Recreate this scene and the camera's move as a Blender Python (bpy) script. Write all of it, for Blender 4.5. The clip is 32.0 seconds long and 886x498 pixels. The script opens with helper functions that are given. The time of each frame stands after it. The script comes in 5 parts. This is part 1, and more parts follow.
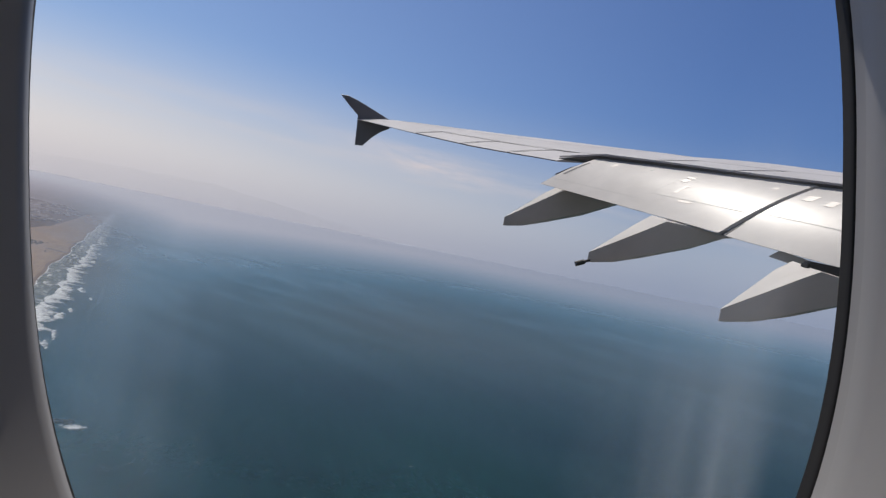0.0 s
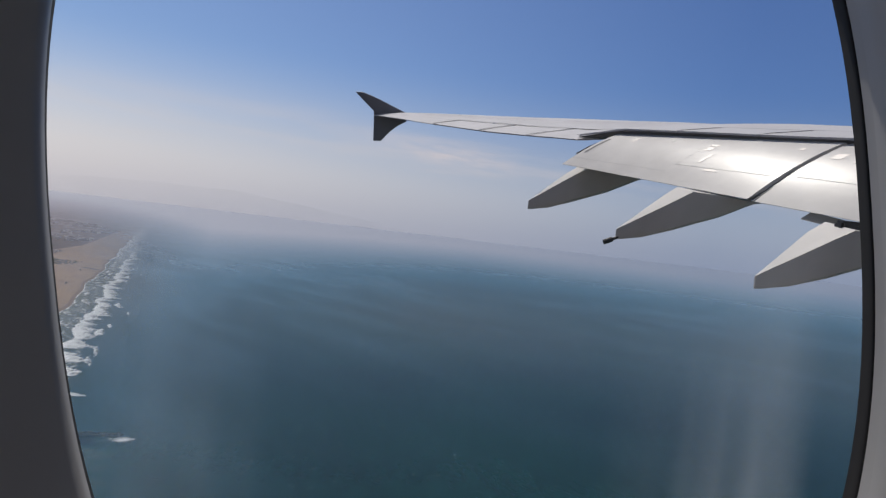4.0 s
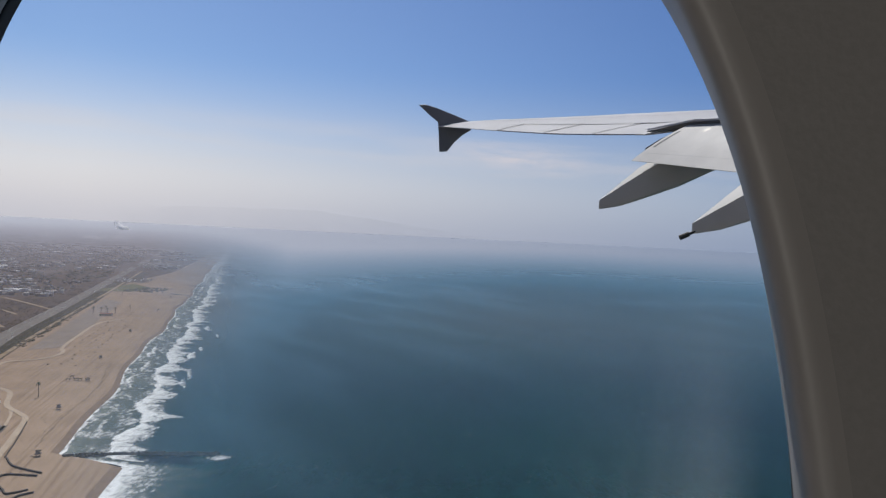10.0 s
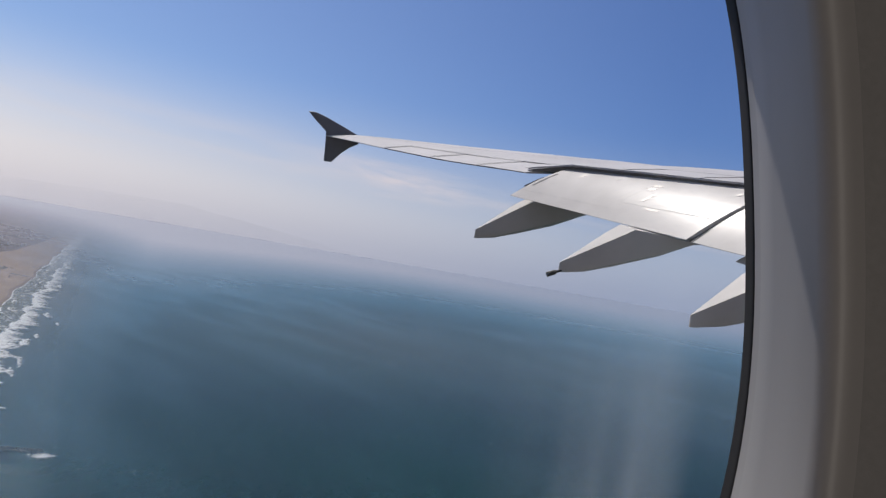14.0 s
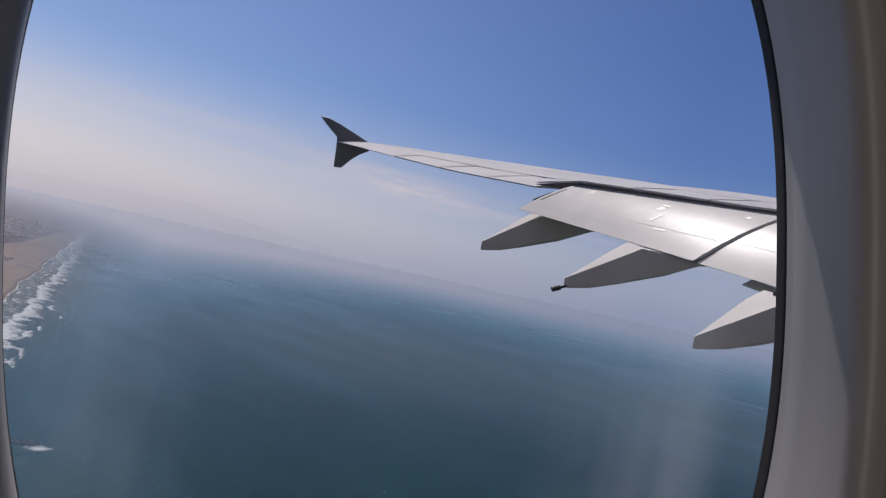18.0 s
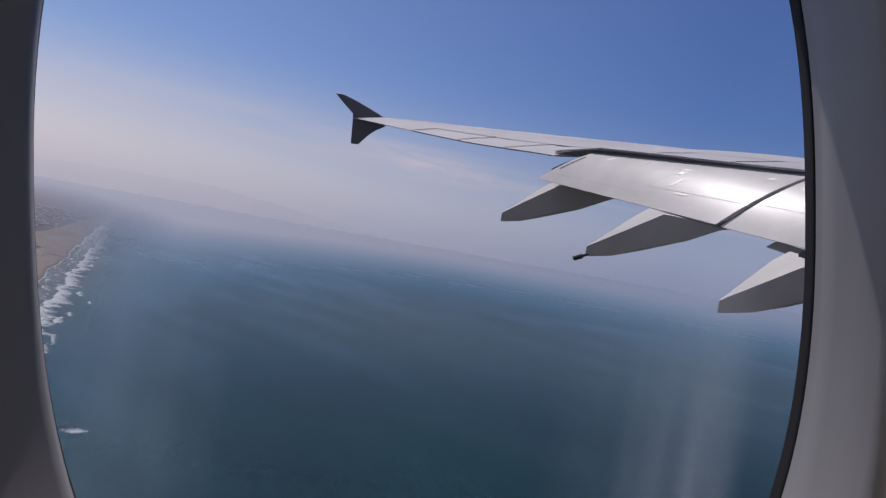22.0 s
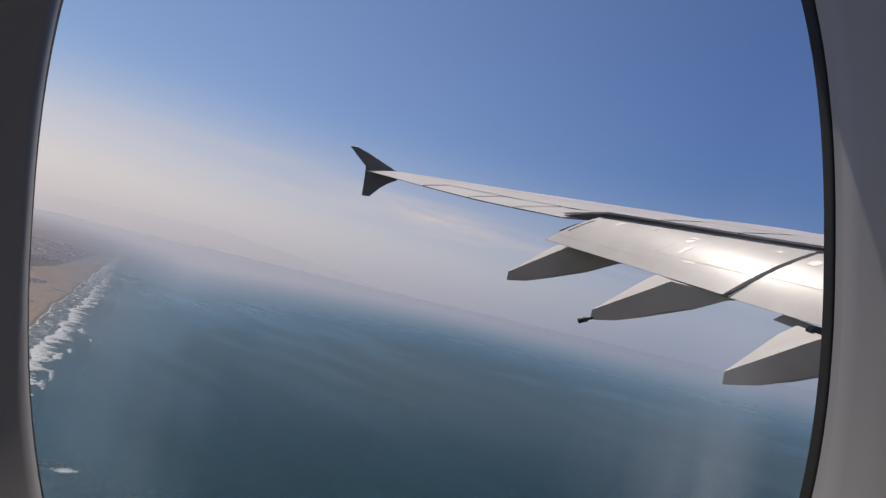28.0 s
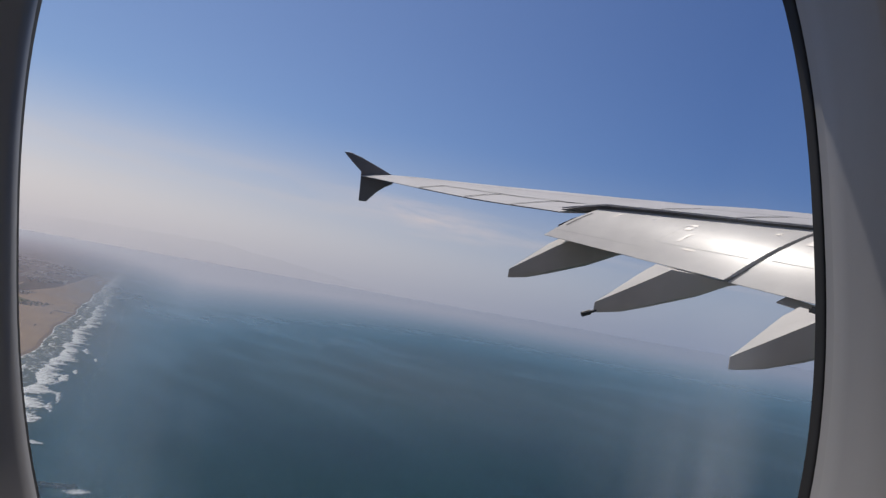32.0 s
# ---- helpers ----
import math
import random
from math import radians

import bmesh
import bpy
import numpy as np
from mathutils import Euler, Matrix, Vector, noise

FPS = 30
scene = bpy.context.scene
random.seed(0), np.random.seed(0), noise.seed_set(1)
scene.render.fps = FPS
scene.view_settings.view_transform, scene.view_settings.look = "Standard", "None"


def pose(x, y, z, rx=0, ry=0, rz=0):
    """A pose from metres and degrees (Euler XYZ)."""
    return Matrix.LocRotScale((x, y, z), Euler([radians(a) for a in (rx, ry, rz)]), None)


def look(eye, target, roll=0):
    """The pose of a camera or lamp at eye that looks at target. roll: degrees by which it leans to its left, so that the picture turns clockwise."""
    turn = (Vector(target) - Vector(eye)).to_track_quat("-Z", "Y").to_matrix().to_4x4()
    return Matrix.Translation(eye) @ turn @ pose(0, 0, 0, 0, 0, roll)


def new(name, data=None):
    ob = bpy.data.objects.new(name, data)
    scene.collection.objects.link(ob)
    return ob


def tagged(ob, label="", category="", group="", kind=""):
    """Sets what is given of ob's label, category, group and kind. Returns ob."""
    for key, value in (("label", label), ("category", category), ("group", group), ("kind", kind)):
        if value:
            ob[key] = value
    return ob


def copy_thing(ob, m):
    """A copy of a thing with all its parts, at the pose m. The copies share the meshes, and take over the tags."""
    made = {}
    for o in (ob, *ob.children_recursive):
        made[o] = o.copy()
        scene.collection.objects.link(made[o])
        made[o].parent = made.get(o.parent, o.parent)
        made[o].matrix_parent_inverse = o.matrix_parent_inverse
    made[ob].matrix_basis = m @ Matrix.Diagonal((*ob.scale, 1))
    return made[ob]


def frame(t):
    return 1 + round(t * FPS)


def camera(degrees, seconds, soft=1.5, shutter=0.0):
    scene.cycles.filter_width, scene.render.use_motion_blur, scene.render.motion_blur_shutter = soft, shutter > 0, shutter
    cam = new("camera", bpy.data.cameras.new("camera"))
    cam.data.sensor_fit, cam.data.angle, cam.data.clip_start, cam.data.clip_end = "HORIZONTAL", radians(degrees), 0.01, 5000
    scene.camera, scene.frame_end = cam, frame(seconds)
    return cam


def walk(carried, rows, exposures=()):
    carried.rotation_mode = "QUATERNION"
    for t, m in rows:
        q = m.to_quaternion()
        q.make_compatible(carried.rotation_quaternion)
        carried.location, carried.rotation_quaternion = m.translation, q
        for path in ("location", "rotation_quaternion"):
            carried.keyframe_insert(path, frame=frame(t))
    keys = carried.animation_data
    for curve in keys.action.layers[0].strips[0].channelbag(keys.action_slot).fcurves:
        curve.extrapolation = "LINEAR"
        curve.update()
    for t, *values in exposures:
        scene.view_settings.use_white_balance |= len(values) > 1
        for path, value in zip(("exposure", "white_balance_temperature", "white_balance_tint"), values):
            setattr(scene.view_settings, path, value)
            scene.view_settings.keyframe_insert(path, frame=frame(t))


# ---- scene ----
cam = camera(62.19, 32.0, soft=1.35)
# seconds, place in metres, turn in degrees
ROWS = [
    (0.0,-0.015,0.007,-0.028,90.25,-11.37,-7.11),
    (0.5,-0.020,0.006,-0.024,90.44,-11.12,-7.95),
    (1.0,-0.023,0.004,-0.022,90.66,-10.69,-7.66),
    (1.5,-0.023,0.005,-0.021,90.50,-10.81,-7.37),
    (2.0,-0.022,0.006,-0.020,90.49,-10.45,-7.39),
    (2.5,-0.021,0.006,-0.016,90.24,-9.74,-6.79),
    (4.5,-0.011,0.004,0.003,88.58,-5.67,-4.63),
    (5.0,-0.004,0.005,0.008,88.07,-4.61,-4.54),
    (5.5,0.006,0.010,0.015,87.34,-3.69,-4.70),
    (6.0,0.016,0.015,0.020,86.16,-2.90,-3.11),
    (6.5,0.020,0.014,0.023,85.18,-1.95,-2.56),
    (7.0,0.023,0.012,0.026,84.80,-1.99,-1.82),
    (7.5,0.028,0.012,0.035,85.04,-1.32,-2.37),
    (8.0,0.033,0.014,0.047,84.72,-0.80,-0.16),
    (8.5,0.038,0.011,0.058,85.72,-1.07,0.47),
    (9.0,0.042,0.008,0.066,86.49,-1.77,1.41),
    (9.5,0.042,0.006,0.066,87.69,-2.14,1.66),
    (10.0,0.042,0.004,0.062,89.10,-2.79,0.72),
    (10.5,0.041,0.003,0.055,89.66,-3.19,0.59),
    (11.0,0.041,0.004,0.047,90.37,-3.57,0.16),
    (11.5,0.040,0.004,0.038,90.76,-4.07,-0.64),
    (12.0,0.038,0.005,0.025,91.44,-5.01,-1.88),
    (12.5,0.030,0.008,0.006,91.98,-6.31,-5.06),
    (13.0,0.022,0.011,-0.010,91.94,-7.53,-7.15),
    (13.5,0.016,0.011,-0.015,91.82,-8.65,-8.28),
    (15.5,-0.006,0.013,-0.001,91.53,-12.74,-10.57),
    (16.0,-0.009,0.012,0.002,91.74,-13.23,-10.26),
    (16.5,-0.010,0.009,0.001,91.96,-13.29,-10.01),
    (17.0,-0.010,0.004,-0.002,92.06,-13.29,-9.66),
    (17.5,-0.012,-0.002,-0.004,92.07,-13.12,-9.58),
    (18.0,-0.014,-0.008,-0.007,92.41,-12.22,-8.92),
    (18.5,-0.013,-0.009,-0.010,92.40,-11.23,-7.49),
    (19.0,-0.014,-0.008,-0.011,91.57,-10.69,-6.83),
    (19.5,-0.013,-0.009,-0.012,91.97,-11.09,-6.87),
    (20.0,-0.014,-0.010,-0.012,92.10,-10.18,-7.34),
    (20.5,-0.014,-0.011,-0.014,91.81,-10.37,-7.45),
    (21.0,-0.015,-0.011,-0.016,91.07,-10.66,-7.27),
    (21.5,-0.013,-0.011,-0.016,90.85,-10.73,-7.41),
    (22.0,-0.014,-0.008,-0.015,90.01,-10.22,-7.25),
    (22.5,-0.014,-0.005,-0.013,89.55,-10.06,-6.95),
    (23.0,-0.014,-0.002,-0.011,90.44,-11.69,-7.15),
    (23.5,-0.017,-0.003,-0.009,91.72,-10.96,-8.04),
    (24.0,-0.019,-0.004,-0.008,93.18,-10.71,-9.06),
    (24.5,-0.019,-0.004,-0.008,92.60,-9.70,-9.42),
    (26.5,-0.013,0.001,-0.017,93.34,-10.07,-7.20),
    (27.0,-0.012,0.002,-0.019,94.58,-11.31,-6.80),
    (27.5,-0.011,0.001,-0.022,95.14,-11.12,-6.27),
    (28.0,-0.011,-0.000,-0.025,94.29,-13.24,-6.88),
    (28.5,-0.011,-0.000,-0.025,94.42,-12.01,-6.88),
    (29.0,-0.010,0.001,-0.025,94.57,-12.33,-7.09),
    (29.5,-0.010,0.002,-0.025,95.11,-11.08,-6.97),
    (30.0,-0.010,0.002,-0.025,94.54,-11.23,-7.14),
    (30.5,-0.010,0.001,-0.024,94.39,-9.94,-7.51),
    (31.0,-0.011,0.000,-0.023,94.43,-11.20,-6.65),
    (31.5,-0.009,-0.000,-0.024,94.55,-9.65,-6.27),
    (32.0,-0.007,0.000,-0.025,94.32,-10.13,-6.67),
]
walk(cam, [(t, pose(x, y, z, a, b, c)) for t, x, y, z, a, b, c in ROWS],
     exposures=[(0.0, 0.12, 6750, 11), (2.5, 0.1, 6700, 11), (5.0, 0.0, 6600, 10), (9.0, 0.12, 6470, 9), (11.0, 0.2, 6400, 8), (13.0, 0.28, 6600, 11), (16.0, 0.02, 6620, 14), (20.0, 0.0, 6480, 19), (24.0, -0.3, 6280, 20), (27.0, -0.15, 7000, 14), (28.0, 0.02, 7000, 14), (29.0, -0.2, 6900, 14), (30.0, -0.38, 7000, 14), (31.0, 0.05, 6900, 13), (32.0, -0.05, 6700, 12)])

# ---- light ----
SUN_EL, SUN_AZ = 61.5, -12.0          # degrees; azimuth from +Y towards +X
world = bpy.data.worlds.new("world")
scene.world = world
world.use_nodes = True
wn, wl = world.node_tree.nodes, world.node_tree.links
wn.clear()
sky = wn.new("ShaderNodeTexSky")
sky.sky_type = 'NISHITA'
sky.sun_disc = False
sky.sun_elevation, sky.sun_rotation = radians(SUN_EL), radians(SUN_AZ)
sky.altitude, sky.air_density, sky.dust_density, sky.ozone_density = 180, 1.0, 0.6, 3.0
wo = wn.new("ShaderNodeOutputWorld")
# low haze bank along the horizon and thin high wisps, by direction only
wc = wn.new("ShaderNodeTexCoord")
wsep = wn.new("ShaderNodeSeparateXYZ")
wl.new(wc.outputs["Generated"], wsep.inputs[0])
wr = wn.new("ShaderNodeValToRGB")
wr.color_ramp.elements[0].position, wr.color_ramp.elements[0].color = 0.02, (1, 1, 1, 1)
wr.color_ramp.elements[1].position, wr.color_ramp.elements[1].color = 0.225, (0, 0, 0, 1)
wr.color_ramp.interpolation = 'EASE'
wl.new(wsep.outputs[2], wr.inputs[0])
wm = wn.new("ShaderNodeMixRGB")
wmul = wn.new("ShaderNodeMath")
wmul.operation = 'MULTIPLY'
wmul.inputs[1].default_value = 0.93
wl.new(wr.outputs[0], wmul.inputs[0])
wl.new(wmul.outputs[0], wm.inputs[0])
wtint = wn.new("ShaderNodeMixRGB")
wtint.blend_type = 'MULTIPLY'
wtint.inputs[0].default_value = 1.0
# the sky is paler towards the land and bluer ahead
wside = wn.new("ShaderNodeMapRange")
wside.inputs[1].default_value, wside.inputs[2].default_value = -0.45, 0.42
wl.new(wsep.outputs[0], wside.inputs[0])
wsky = wn.new("ShaderNodeMixRGB")
wsky.inputs[1].default_value, wsky.inputs[2].default_value = (0.76, 0.80, 0.92, 1), (0.335, 0.445, 0.665, 1)
wl.new(wside.outputs[0], wsky.inputs[0])
wl.new(wsky.outputs[0], wtint.inputs[2])
whaze = wn.new("ShaderNodeMixRGB")
whaze.inputs[1].default_value, whaze.inputs[2].default_value = (7.0, 6.5, 6.55, 1), (3.3, 3.8, 4.9, 1)
wl.new(wside.outputs[0], whaze.inputs[0])
wlow, wdim = wn.new("ShaderNodeMapRange"), wn.new("ShaderNodeMixRGB")
wlow.interpolation_type = 'SMOOTHSTEP'
wlow.inputs[1].default_value, wlow.inputs[2].default_value, wlow.inputs[3].default_value, wlow.inputs[4].default_value = -0.01, 0.075, 1.0, 0.0
wl.new(wsep.outputs[2], wlow.inputs[0])
wl.new(wlow.outputs[0], wdim.inputs[0])
wdim.blend_type = 'MULTIPLY'
wdim.inputs[2].default_value = (0.75, 0.78, 0.86, 1)
wl.new(whaze.outputs[0], wdim.inputs[1])
wl.new(wdim.outputs[0], wm.inputs[2])
wl.new(sky.outputs[0], wtint.inputs[1])
wl.new(wtint.outputs[0], wm.inputs[1])
wmap = wn.new("ShaderNodeMapping")
wmap.inputs["Scale"].default_value, wmap.inputs["Location"].default_value = (1.6, 1.6, 16), (0.3, 0.1, 0.35)
wl.new(wc.outputs["Generated"], wmap.inputs[0])
wnoise = wn.new("ShaderNodeTexNoise")
wnoise.inputs["Scale"].default_value, wnoise.inputs["Detail"].default_value = 2.2, 5
wl.new(wmap.outputs[0], wnoise.inputs["Vector"])
wcr = wn.new("ShaderNodeValToRGB")
wcr.color_ramp.elements[0].position, wcr.color_ramp.elements[0].color = 0.46, (0, 0, 0, 1)
wcr.color_ramp.elements[1].position, wcr.color_ramp.elements[1].color = 0.68, (0.34, 0.34, 0.34, 1)
wl.new(wnoise.outputs[0], wcr.inputs[0])
wm2 = wn.new("ShaderNodeMixRGB")
wm2.inputs[2].default_value = (6.6, 5.9, 5.7, 1)
wband, wbm = wn.new("ShaderNodeValToRGB"), wn.new("ShaderNodeMath")
wband.color_ramp.interpolation = 'EASE'
wband.color_ramp.elements[0].position, wband.color_ramp.elements[0].color = 0.045, (0, 0, 0, 1)
wband.color_ramp.elements[1].position, wband.color_ramp.elements[1].color = 0.17, (0, 0, 0, 1)
wband.color_ramp.elements.new(0.10).color = (1, 1, 1, 1)
wl.new(wsep.outputs[2], wband.inputs[0])
wbm.operation = 'MULTIPLY'
wl.new(wcr.outputs[0], wbm.inputs[0])
wl.new(wband.outputs[0], wbm.inputs[1])
wl.new(wbm.outputs[0], wm2.inputs[0])
wl.new(wm.outputs[0], wm2.inputs[1])
bg = wn.new("ShaderNodeBackground")
bg.inputs[1].default_value = 0.1
# one thin warm wisp hanging over the sea haze
wpm, wpg, wpn, wpx, wm3 = wn.new("ShaderNodeMapping"), wn.new("ShaderNodeTexGradient"), wn.new("ShaderNodeTexNoise"), wn.new("ShaderNodeMath"), wn.new("ShaderNodeMixRGB")
wpm.vector_type = 'TEXTURE'
wpm.inputs["Location"].default_value, wpm.inputs["Rotation"].default_value, wpm.inputs["Scale"].default_value = (0.085, 1.0, 0.111), (0, radians(5), 0), (0.125, 5.0, 0.021)
wpg.gradient_type = 'SPHERICAL'
wl.new(wc.outputs["Generated"], wpm.inputs[0])
wl.new(wpm.outputs[0], wpg.inputs[0])
wpn.inputs["Scale"].default_value, wpn.inputs["Detail"].default_value, wpn.inputs["Roughness"].default_value = 2.6, 5, 0.6
wl.new(wpm.outputs[0], wpn.inputs["Vector"])
wpr = wn.new("ShaderNodeMapRange")
wpr.inputs[1].default_value, wpr.inputs[2].default_value, wpr.inputs[4].default_value = 0.36, 0.66, 0.62
wl.new(wpn.outputs[0], wpr.inputs[0])
wpx.operation = 'MULTIPLY'
wl.new(wpg.outputs[1], wpx.inputs[0])
wl.new(wpr.outputs[0], wpx.inputs[1])
wl.new(wpx.outputs[0], wm3.inputs[0])
wl.new(wm2.outputs[0], wm3.inputs[1])
wm3.inputs[2].default_value = (6.7, 5.9, 5.9, 1)
# the sky away from the sun is dimmer
wback, wend = wn.new("ShaderNodeMapRange"), wn.new("ShaderNodeMixRGB")
wback.interpolation_type = 'SMOOTHSTEP'
wback.inputs[1].default_value, wback.inputs[2].default_value, wback.inputs[3].default_value, wback.inputs[4].default_value = -0.5, 0.35, 0.42, 1.0
wend.blend_type, wend.inputs[0].default_value = 'MULTIPLY', 1.0
wl.new(wsep.outputs[1], wback.inputs[0])
wl.new(wm3.outputs[0], wend.inputs[1])
wl.new(wback.outputs[0], wend.inputs[2])
wl.new(wend.outputs[0], bg.inputs[0])
wl.new(bg.outputs[0], wo.inputs[0])

sun = new("sun", bpy.data.lights.new("sun", 'SUN'))
sun.data.energy, sun.data.angle, sun.data.color = 3.85, radians(0.6), (1.0, 0.96, 0.90)
ce = math.cos(radians(SUN_EL))
sun_dir = Vector((ce * math.sin(radians(SUN_AZ)), ce * math.cos(radians(SUN_AZ)), math.sin(radians(SUN_EL))))
sun.matrix_world = look((0, 0, 500), Vector((0, 0, 500)) - sun_dir)


# ---- materials ----
def mat(name, base, rough=0.6, metal=0.0, scale=0.0, vary=0.3, fine=0.0, bump=0.0, second=None, spec=0.5, coat=0.0, spread=(0.35, 0.65), per_object=0.0, fine_mix=0.6):
    """Principled surface with noise at two scales (metres), between base and second, and relief."""
    m = bpy.data.materials.new(name)
    m.use_nodes = True
    n, l = m.node_tree.nodes, m.node_tree.links
    p = n["Principled BSDF"]
    p.inputs["Base Color"].default_value = (*base, 1)
    p.inputs["Roughness"].default_value, p.inputs["Metallic"].default_value = rough, metal
    p.inputs["Specular IOR Level"].default_value = spec
    p.inputs["Coat Weight"].default_value = coat
    if scale or per_object:
        second = second or tuple(c * (1 - vary) for c in base)
        mix = n.new("ShaderNodeMixRGB")
        mix.inputs[1].default_value, mix.inputs[2].default_value = (*base, 1), (*second, 1)
        l.new(mix.outputs[0], p.inputs["Base Color"])
    if per_object:
        info = n.new("ShaderNodeObjectInfo")
        l.new(info.outputs["Random"], mix.inputs[0])
    elif scale:
        co = n.new("ShaderNodeTexCoord")
        a = n.new("ShaderNodeTexNoise")
        a.inputs["Scale"].default_value, a.inputs["Detail"].default_value = 1 / scale, 6
        a.inputs["Roughness"].default_value = 0.65
        l.new(co.outputs["Object"], a.inputs["Vector"])
        r = n.new("ShaderNodeMapRange")
        r.inputs[1].default_value, r.inputs[2].default_value = spread
        l.new(a.outputs[0], r.inputs[0])
        l.new(r.outputs[0], mix.inputs[0])
        if fine:
            b = n.new("ShaderNodeTexNoise")
            b.inputs["Scale"].default_value, b.inputs["Detail"].default_value = 1 / fine, 4
            l.new(co.outputs["Object"], b.inputs["Vector"])
            add = n.new("ShaderNodeMixRGB")
            add.blend_type = 'OVERLAY'
            add.inputs[0].default_value = fine_mix
            l.new(mix.outputs[0], add.inputs[1])
            l.new(b.outputs[0], add.inputs[2])
            l.new(add.outputs[0], p.inputs["Base Color"])
            if bump:
                bp = n.new("ShaderNodeBump")
                bp.inputs["Strength"].default_value, bp.inputs["Distance"].default_value = bump, fine
                l.new(b.outputs[0], bp.inputs["Height"])
                l.new(bp.outputs[0], p.inputs["Normal"])
    return m


M_SCRUB = mat("dry_scrub", (0.105, 0.066, 0.048), 0.95, scale=45, second=(0.05, 0.04, 0.032), fine=6, bump=0.6, spec=0.1)
M_SAND = mat("beach_sand", (0.325, 0.238, 0.170), 0.95, scale=60, second=(0.275, 0.198, 0.138), fine=1.6, bump=0.12, spec=0.1, fine_mix=0.22)
M_WET = mat("wet_sand", (0.15, 0.10, 0.068), 0.7, scale=15, second=(0.19, 0.13, 0.088), fine=2, fine_mix=0.2, spec=0.12)
M_WRACK = mat("drift_weed", (0.13, 0.09, 0.06), 0.95, scale=4, second=(0.20, 0.14, 0.09))
M_ASPHALT = mat("asphalt", (0.155, 0.133, 0.118), 0.85, scale=20, second=(0.12, 0.105, 0.094), fine=1.5, bump=0.1, spec=0.2, fine_mix=0.25)
M_ROAD = mat("road_asphalt", (0.165, 0.142, 0.122), 0.85, scale=25, second=(0.13, 0.112, 0.096), fine=1.5, spec=0.2, fine_mix=0.25)
M_PALE = mat("pale_concrete", (0.42, 0.335, 0.25), 0.9, scale=12, second=(0.35, 0.275, 0.205), fine=1.5, spec=0.2, fine_mix=0.2)
M_OLD = mat("old_street", (0.36, 0.27, 0.18), 0.95, scale=14, second=(0.22, 0.16, 0.10), fine=3, spec=0.2)
M_GREEN = mat("dark_scrub", (0.045, 0.042, 0.026), 0.95, scale=12, second=(0.075, 0.055, 0.035), fine=3, bump=0.8, spec=0.1)
M_LAWN = mat("lawn_grass", (0.10, 0.105, 0.045), 0.95, scale=12, second=(0.13, 0.12, 0.065), fine=2, spec=0.1)
M_LEAF = mat("foliage", (0.04, 0.038, 0.024), 0.8, per_object=1.0, second=(0.06, 0.055, 0.033), spec=0.2)
M_BUSH = mat("bush_foliage", (0.04, 0.036, 0.022), 0.95, scale=20, second=(0.085, 0.06, 0.035), spec=0.1)
M_TRUNK = mat("palm_bark", (0.16, 0.12, 0.09), 0.9, scale=0.5)
M_ROCK = mat("jetty_rock", (0.032, 0.029, 0.027), 0.8, per_object=1.0, second=(0.075, 0.068, 0.062))
M_WHITE = mat("white_paint", (0.72, 0.72, 0.70), 0.5, scale=2, vary=0.15)
M_ROOF = mat("red_tile_roof", (0.20, 0.075, 0.05), 0.8, scale=2, vary=0.3)
M_WOOD = mat("dark_wood", (0.05, 0.035, 0.028), 0.85, scale=2, vary=0.4)
M_TOWN = mat("town_roofs", (0.30, 0.28, 0.27), 0.8, per_object=1.0, second=(0.75, 0.74, 0.72))
M_STEEL = mat("galvanised_steel", (0.30, 0.30, 0.31), 0.45, 0.6, scale=1, vary=0.2)
M_STACK = mat("stack_concrete", (0.22, 0.19, 0.19), 0.8, scale=8, vary=0.2)
M_WORN = mat("worn_lot_surface", (0.25, 0.20, 0.165), 0.9, scale=25, second=(0.19, 0.155, 0.13), fine=2, spec=0.15, fine_mix=0.25)
M_SHELTER = mat("tarred_roof", (0.022, 0.018, 0.016), 0.9, scale=1, vary=0.3, spec=0.1)
M_LINE = mat("lane_paint", (0.5, 0.46, 0.4), 0.7, scale=3, vary=0.3)
M_TYRE = mat("tyre_rubber", (0.02, 0.02, 0.02), 0.8)
M_CARGLASS = mat("car_glass", (0.02, 0.02, 0.02), 0.35, spec=0.2)
# aircraft
M_SKIN = mat("wing_paint", (0.47, 0.46, 0.475), 0.55, 0.0, scale=2.5, second=(0.42, 0.41, 0.42), spec=0.08)
M_FLAP = mat("flap_paint", (0.60, 0.575, 0.55), 0.29, 0.0, scale=0.9, second=(0.53, 0.507, 0.485), spec=0.045)
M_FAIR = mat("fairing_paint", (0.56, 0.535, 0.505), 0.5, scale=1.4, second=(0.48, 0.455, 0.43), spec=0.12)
M_HULL = mat("hull_paint", (0.62, 0.62, 0.62), 0.4, scale=1.5, vary=0.06)
M_FENCE = mat("fence_paint", (0.165, 0.168, 0.195), 0.4, scale=1.0, vary=0.2)
# dark tone of the cove's painted shade, reused on strips, slot and rib
M_COVE = mat("cove_shade", (0.085, 0.085, 0.09), 0.7, scale=0.5, vary=0.3)
M_DARK = mat("dark_metal", (0.03, 0.03, 0.032), 0.5, 0.5, scale=0.2)
M_MARK = mat("worn_primer", (0.55, 0.47, 0.42), 0.5, scale=0.12, second=(0.62, 0.57, 0.53))
M_BRIGHT = mat("fresh_white_paint", (0.95, 0.95, 0.94), 0.4, scale=0.2, vary=0.04)
M_LINING = mat("cabin_lining", (0.31, 0.298, 0.288), 0.5, scale=0.05, vary=0.05)
